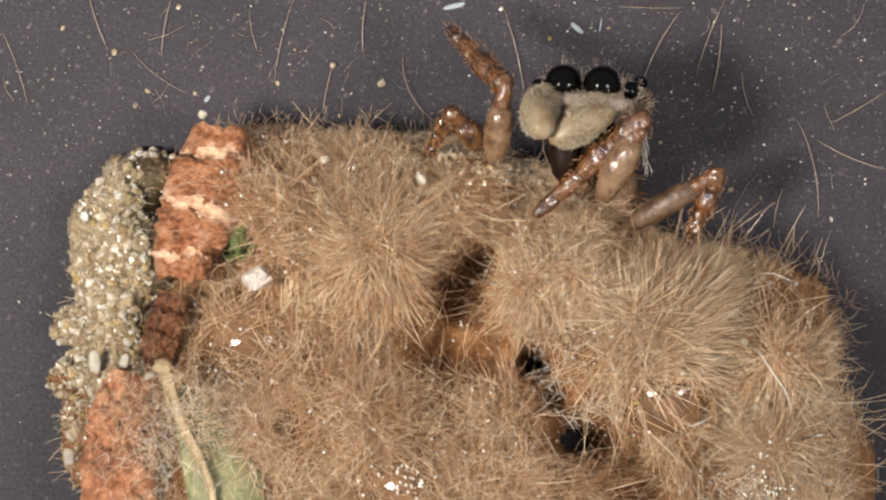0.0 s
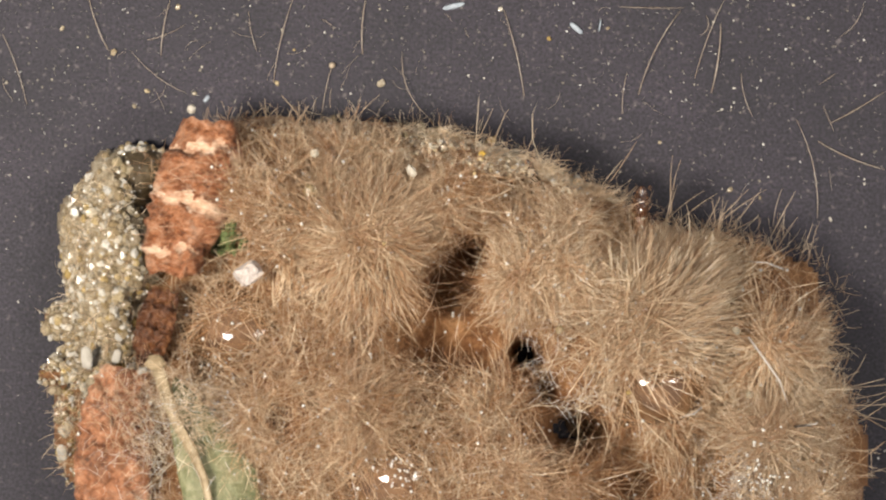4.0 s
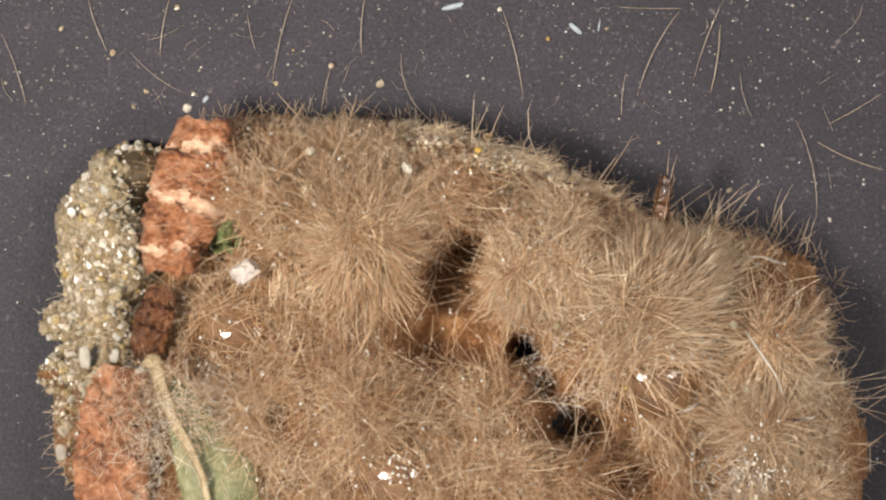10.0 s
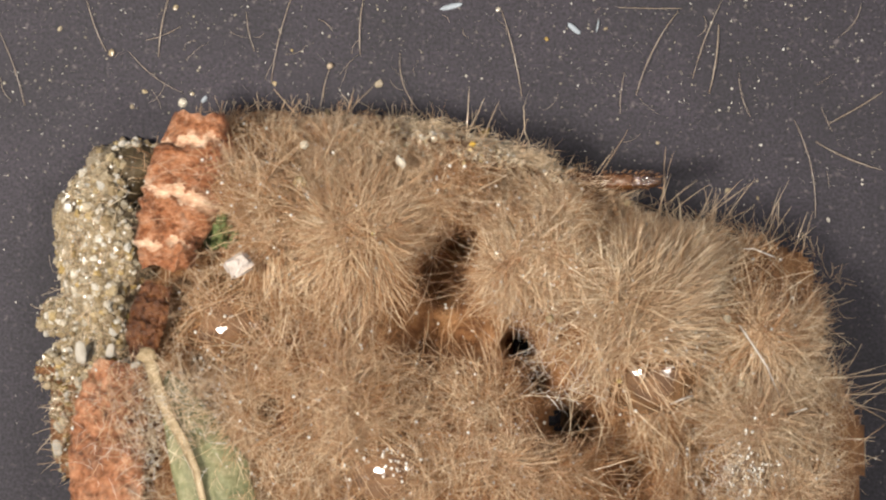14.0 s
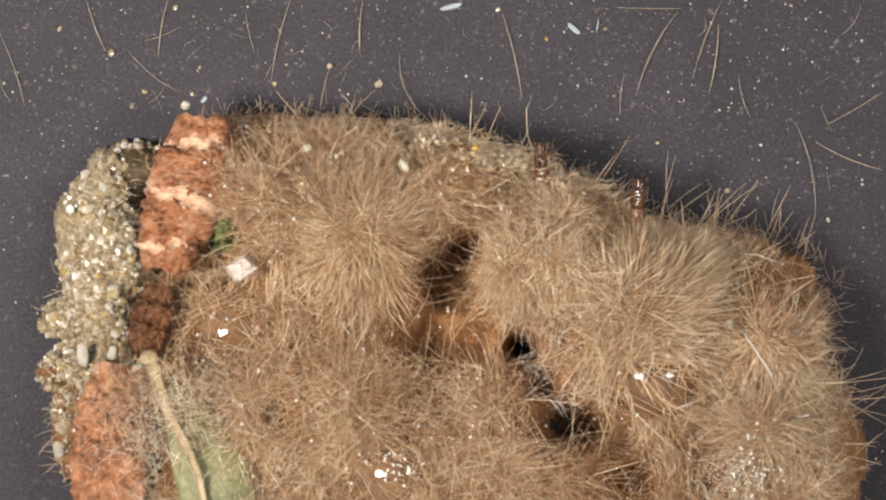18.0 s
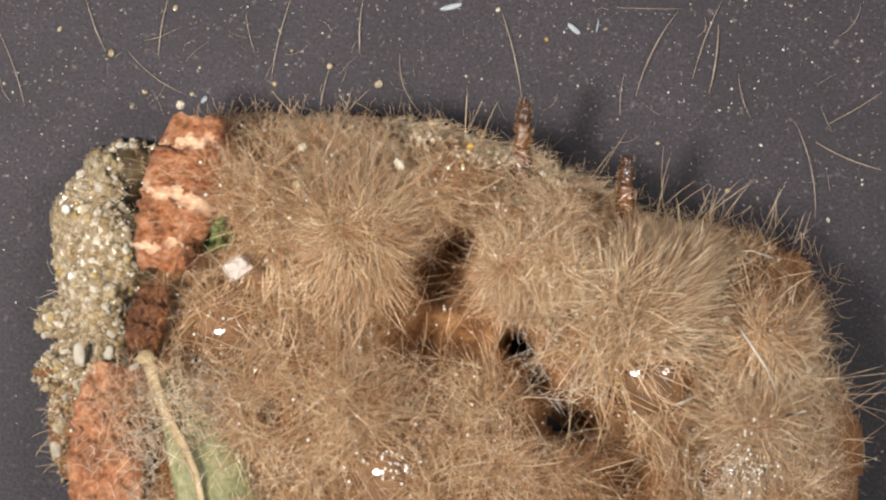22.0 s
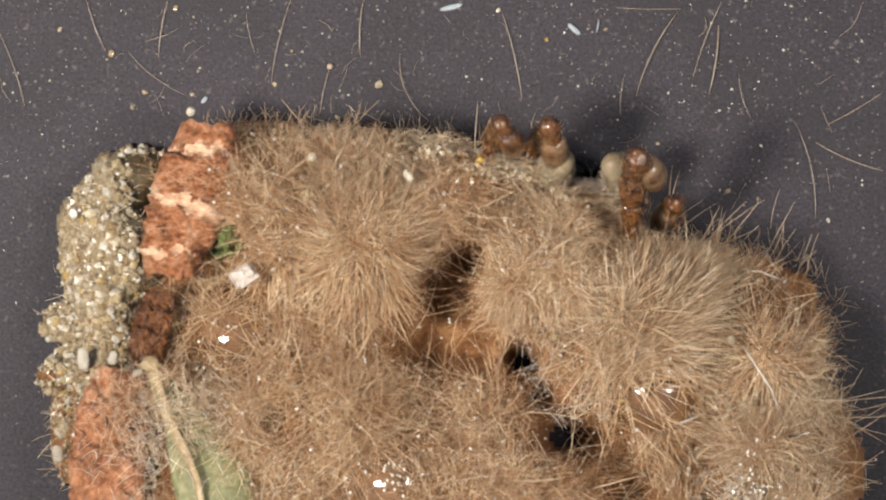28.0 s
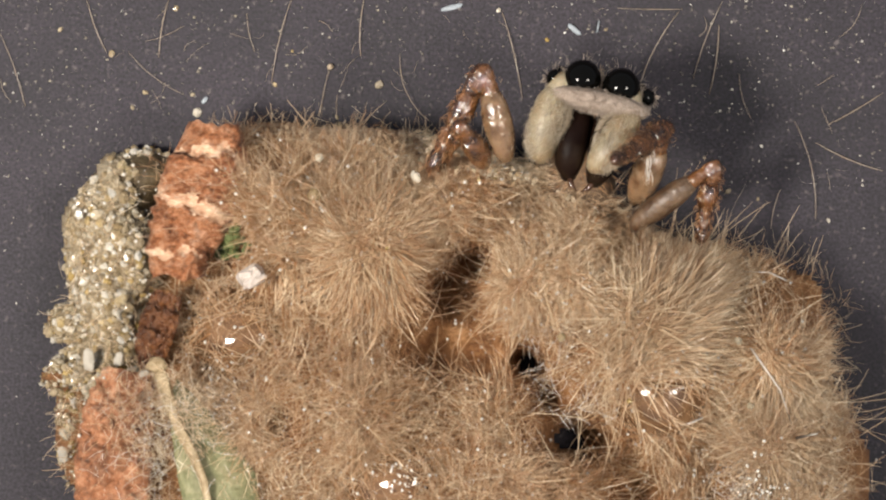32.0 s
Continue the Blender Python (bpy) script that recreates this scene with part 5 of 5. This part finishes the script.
    # hip x, y; knee x, y and height; tip x, y
    steps = {
        "a": [(0, 872, 285, 893, 150, 5.0, 795, 45), (0.3, 872, 285, 885, 140, 5.0, 860, 20), (0.6, 885, 285, 872, 125, 5.0, 810, 140), (1.0, 885, 285, 868, 128, 5.0, 800, 145), (1.3, 900, 280, 895, 130, 4.8, 850, 200),
              (1.5, 920, 290, 905, 168, 4.5, 862, 255), (1.7, 930, 290, 915, 190, 4.0, 880, 260), (2.0, 960, 290, 938, 212, 3.4, 900, 255), (2.3, 970, 300, 940, 245, 3.0, 915, 290), (2.6, 960, 430, 925, 400, 1.8, 900, 210),
              (3.0, 950, 420, 925, 372, 1.8, 920, 170), (3.5, 990, 480, 960, 450, 1.8, 930, 290), (5.5, 1180, 560, 1080, 405, 1.5, 940, 276), (6.0, 1180, 560, 1085, 400, 1.5, 946, 272), (6.5, 1120, 430, 1090, 400, 1.8, 960, 320),
              (8.2, 1130, 450, 1110, 420, 1.8, 1000, 320), (8.6, 1130, 400, 1112, 348, 1.9, 965, 205), (9.0, 1120, 450, 1100, 420, 1.8, 1010, 330), (12.5, 980, 400, 960, 340, 1.8, 1000, 318), (17.5, 1000, 480, 985, 450, 1.8, 980, 300),
              (18, 985, 480, 970, 440, 2.2, 960, 258), (19, 985, 480, 966, 440, 2.2, 956, 258), (20, 970, 480, 948, 450, 2.2, 944, 258), (21, 960, 460, 940, 430, 2.2, 932, 224), (21.5, 960, 460, 938, 420, 2.2, 931, 214), (22, 950, 430, 925, 378, 2.2, 933, 180),
              (22.5, 930, 430, 900, 400, 2.2, 890, 268), (23, 930, 430, 898, 400, 2.2, 885, 272), (23.6, 930, 420, 895, 390, 2.0, 883, 250), (24, 920, 304, 884, 240, 3.8, 856, 304), (25, 922, 304, 886, 238, 4.0, 858, 306), (25.5, 960, 280, 945, 210, 3.4, 905, 270),
              (27.5, 985, 285, 965, 220, 3.4, 930, 285), (28, 990, 290, 978, 222, 3.6, 935, 280), (28.3, 965, 280, 948, 218, 3.6, 905, 265), (28.6, 960, 260, 945, 165, 3.8, 925, 230), (29, 945, 270, 928, 172, 4.0, 890, 258), (29.6, 940, 270, 925, 170, 4.0, 885, 258),
              (30, 932, 300, 934, 148, 4.5, 882, 265), (30.2, 915, 300, 918, 140, 4.7, 868, 250), (30.4, 905, 300, 918, 126, 4.8, 826, 106), (30.6, 890, 310, 860, 146, 4.9, 745, 278), (31, 890, 305, 856, 132, 4.9, 745, 280), (31.6, 900, 300, 862, 120, 5.0, 755, 290), (32, 905, 300, 862, 120, 5.0, 762, 300)],
        "b": [(0, 848, 260, 800, 200, 4.0, 755, 275), (1.0, 848, 260, 795, 200, 4.0, 752, 280), (1.5, 860, 270, 828, 202, 3.6, 755, 268), (1.7, 880, 275, 830, 215, 3.2, 750, 250), (2.0, 890, 250, 850, 240, 2.6, 765, 228), (2.3, 930, 320, 890, 290, 2.2, 840, 270),
              (3, 950, 370, 900, 340, 2.0, 900, 310), (17.5, 930, 380, 890, 345, 2.0, 870, 335), (25.5, 930, 380, 890, 345, 2.0, 870, 335), (27.75, 930, 380, 890, 345, 2.0, 880, 250), (27.9, 925, 275, 908, 250, 3.2, 885, 300), (28.1, 905, 262, 872, 182, 3.4, 842, 250), (28.3, 890, 270, 862, 236, 3.2, 800, 260), (28.6, 870, 265, 840, 225, 3.4, 790, 265), (29, 870, 265, 838, 222, 3.4, 782, 270),
              (29.7, 865, 270, 835, 222, 3.6, 785, 280), (30, 860, 280, 832, 225, 3.8, 790, 290), (30.6, 858, 290, 818, 225, 3.9, 775, 295), (32, 862, 290, 820, 222, 3.9, 778, 300)],
        "c": [(0, 1065, 350, 1140, 208, 5.5, 948, 380), (1.0, 1068, 350, 1142, 208, 5.5, 948, 385), (1.3, 1075, 365, 1140, 212, 5.2, 950, 380), (1.5, 1105, 380, 1140, 240, 4.8, 955, 372), (1.7, 1110, 380, 1110, 250, 4.3, 1045, 350), (2.0, 1130, 345, 1080, 256, 3.8, 1065, 340),
              (2.3, 1120, 380, 1085, 282, 3.0, 1090, 340), (2.6, 1130, 390, 1110, 330, 2.4, 1092, 235), (3.0, 1110, 720, 1125, 580, 2.0, 1131, 320), (3.5, 1110, 720, 1125, 580, 2.0, 1131, 324), (5.5, 1110, 720, 1125, 600, 1.6, 1146, 366), (7.4, 1110, 720, 1125, 600, 1.6, 1146, 360), (8.0, 1110, 720, 1125, 600, 1.3, 1150, 378), (8.7, 1110, 720, 1125, 600, 1.2, 1152, 385), (9.0, 1120, 600, 1130, 560, 1.8, 1152, 305), (10, 1100, 620, 1150, 590, 1.6, 1178, 314), (11, 1100, 620, 1150, 595, 1.6, 1175, 326),
              (12, 1000, 400, 900, 340, 1.7, 1050, 305), (12.5, 1000, 400, 900, 340, 1.7, 1040, 306), (13, 1045, 330, 992, 302, 1.7, 1245, 350), (13.5, 1030, 350, 960, 320, 1.7, 1190, 352), (14, 1060, 350, 918, 328, 1.7, 1170, 318), (14.5, 1060, 350, 988, 345, 1.7, 1242, 300),
              (16.5, 1040, 390, 1060, 360, 2.2, 1130, 360), (17, 1060, 370, 962, 342, 1.7, 1218, 312), (17.5, 1000, 380, 940, 320, 1.7, 1185, 300), (18, 1105, 620, 1122, 580, 2.1, 1134, 320), (19, 1105, 620, 1122, 580, 2.1, 1134, 320), (20, 1105, 620, 1124, 580, 2.1, 1138, 322), (21, 1105, 620, 1120, 580, 2.1, 1128, 298), (22, 1100, 620, 1108, 580, 2.1, 1112, 280),
              (22.5, 1080, 720, 1095, 580, 2.0, 1100, 276), (23, 1070, 720, 1078, 580, 2.0, 1074, 272), (23.6, 1140, 340, 1080, 290, 3.4, 1072, 370), (24, 1150, 332, 1082, 300, 3.6, 1076, 385), (24.5, 1170, 332, 1122, 296, 3.8, 1102, 395), (25, 1180, 340, 1143, 290, 3.8, 1114, 405), (25.5, 1186, 326, 1146, 276, 3.9, 1120, 402),
              (27.5, 1176, 325, 1138, 276, 4.0, 1126, 420), (28, 1166, 322, 1128, 275, 4.2, 1122, 430), (28.3, 1164, 325, 1124, 278, 4.2, 1122, 425), (29, 1162, 306, 1122, 258, 4.1, 1106, 390), (29.7, 1168, 308, 1130, 260, 4.2, 1114, 402), (30, 1204, 318, 1174, 258, 4.4, 1150, 425), (30.3, 1130, 345, 1180, 290, 4.6, 1158, 430),
              (30.6, 1115, 345, 1175, 316, 4.6, 1146, 430), (31, 1115, 345, 1192, 250, 5.0, 1140, 350), (31.2, 1120, 350, 1190, 220, 5.3, 1245, 60), (31.3, 1125, 352, 1170, 236, 4.2, 1095, 300), (31.4, 1128, 352, 1176, 230, 4.2, 1086, 282), (32, 1130, 352, 1182, 226, 4.2, 1084, 284)],
        "d": [(0, 1112, 402, 1270, 305, 3.5, 1215, 440), (1.0, 1112, 402, 1268, 305, 3.5, 1215, 440), (1.3, 1150, 400, 1220, 295, 4.4, 1190, 400), (1.5, 1130, 410, 1192, 312, 4.2, 1195, 425), (1.7, 1120, 400, 1180, 320, 3.8, 1190, 390), (1.85, 1140, 420, 1185, 345, 3.1, 1190, 420), (2.0, 1170, 760, 1180, 520, 2.2, 1188, 308), (2.3, 1160, 760, 1165, 520, 1.6, 1160, 370),
              (3, 1180, 620, 1160, 560, 1.4, 1150, 390), (6.5, 1180, 620, 1150, 560, 1.2, 1152, 362), (8.2, 1180, 620, 1160, 560, 1.2, 1165, 420), (11, 1190, 620, 1170, 560, 1.2, 1180, 425), (13, 1200, 620, 1190, 560, 1.2, 1200, 425), (23, 1160, 620, 1150, 560, 1.6, 1155, 410), (24, 1180, 410, 1160, 365, 3.1, 1175, 400), (25, 1160, 410, 1185, 372, 3.2, 1240, 400),
              (27.5, 1180, 400, 1195, 372, 3.1, 1180, 400), (28.3, 1170, 390, 1205, 350, 3.4, 1210, 395), (29, 1160, 370, 1215, 330, 3.8, 1212, 400), (29.7, 1170, 370, 1220, 330, 3.9, 1220, 400), (30, 1225, 365, 1240, 325, 4.1, 1240, 410), (30.6, 1180, 350, 1256, 325, 4.3, 1240, 415), (31.2, 1120, 400, 1262, 295, 3.6, 1238, 425), (32, 1120, 400, 1268, 290, 3.6, 1245, 430)]}
    times = sorted({k / 4 for k in range(129)} | {float(r[0]) for r in body} | {float(r[0]) for rows in steps.values() for r in rows})
    walk(spider, [(t, spider_pose(between(body, t))) for t in times])
    for key, rows in steps.items():
        femur, pieces = LEGS[key][:2]
        upper, lower = [], []
        for t in times:
            back = spider_pose(between(body, t)).inverted()
            a, b = leg_poses(LEGS[key], between(rows, t), key == "c" and t > 31.28)
            upper.append((t, back @ metres(a)))
            lower.append((t, metres(a).inverted() @ metres(b)))
        walk(femur, upper)
        for p in pieces:
            walk(p, lower)
    root = [u(-56, -21, -2) * MM, u(46, -20, -2) * MM]
    hang = {0: [(0, 58, 0, 6), (1.3, 50, 0, 4), (1.6, -40, 0, 20), (2, -85, 0, 45), (27.4, -75, 0, 30), (27.6, 0, 0, 10), (27.9, 84, 0, 40), (29.6, 84, 0, 40), (30, 52, 0, 12), (30.2, 45, 0, 12), (30.4, 18, 0, 4), (30.6, 6, 0, 0), (30.8, 0, 0, 0),
                (31, 26, 0, 2), (31.1, 0, 0, -6), (31.2, 10, 0, 2), (31.3, 55, 0, 8), (31.4, 0, 0, -12), (31.5, 62, 0, 10), (31.6, 8, 0, -4), (31.8, 55, 0, 8), (32, -4, 0, -12)],
            1: [(0, 32, 0, -42), (1.3, 20, 0, -36), (1.6, -40, 0, -30), (2, -85, 0, -45), (27.4, -75, 0, -30), (27.6, 0, 0, -10), (27.9, 84, 0, -40), (29.6, 84, 0, -40), (30, 72, 0, -45), (30.2, 60, 0, -20), (30.4, 40, 0, -14), (30.6, 8, 0, -18),
                (30.8, 4, 0, -22), (31, 30, 0, -10), (31.1, 5, 0, -20), (31.2, 8, 0, -16), (31.3, 50, 0, -8), (31.4, 10, 0, -22), (31.5, 62, 0, -8), (31.6, 8, 0, -22), (31.8, 55, 0, -8), (32, 2, 0, -10)]}
    for i, ob in enumerate((palp_left, palp_right)):
        walk(ob, [(t, Matrix.Translation(root[i]) @ pose(0, 0, 0, -rx, ry, rz)) for t, rx, ry, rz in hang[i]])


motions()
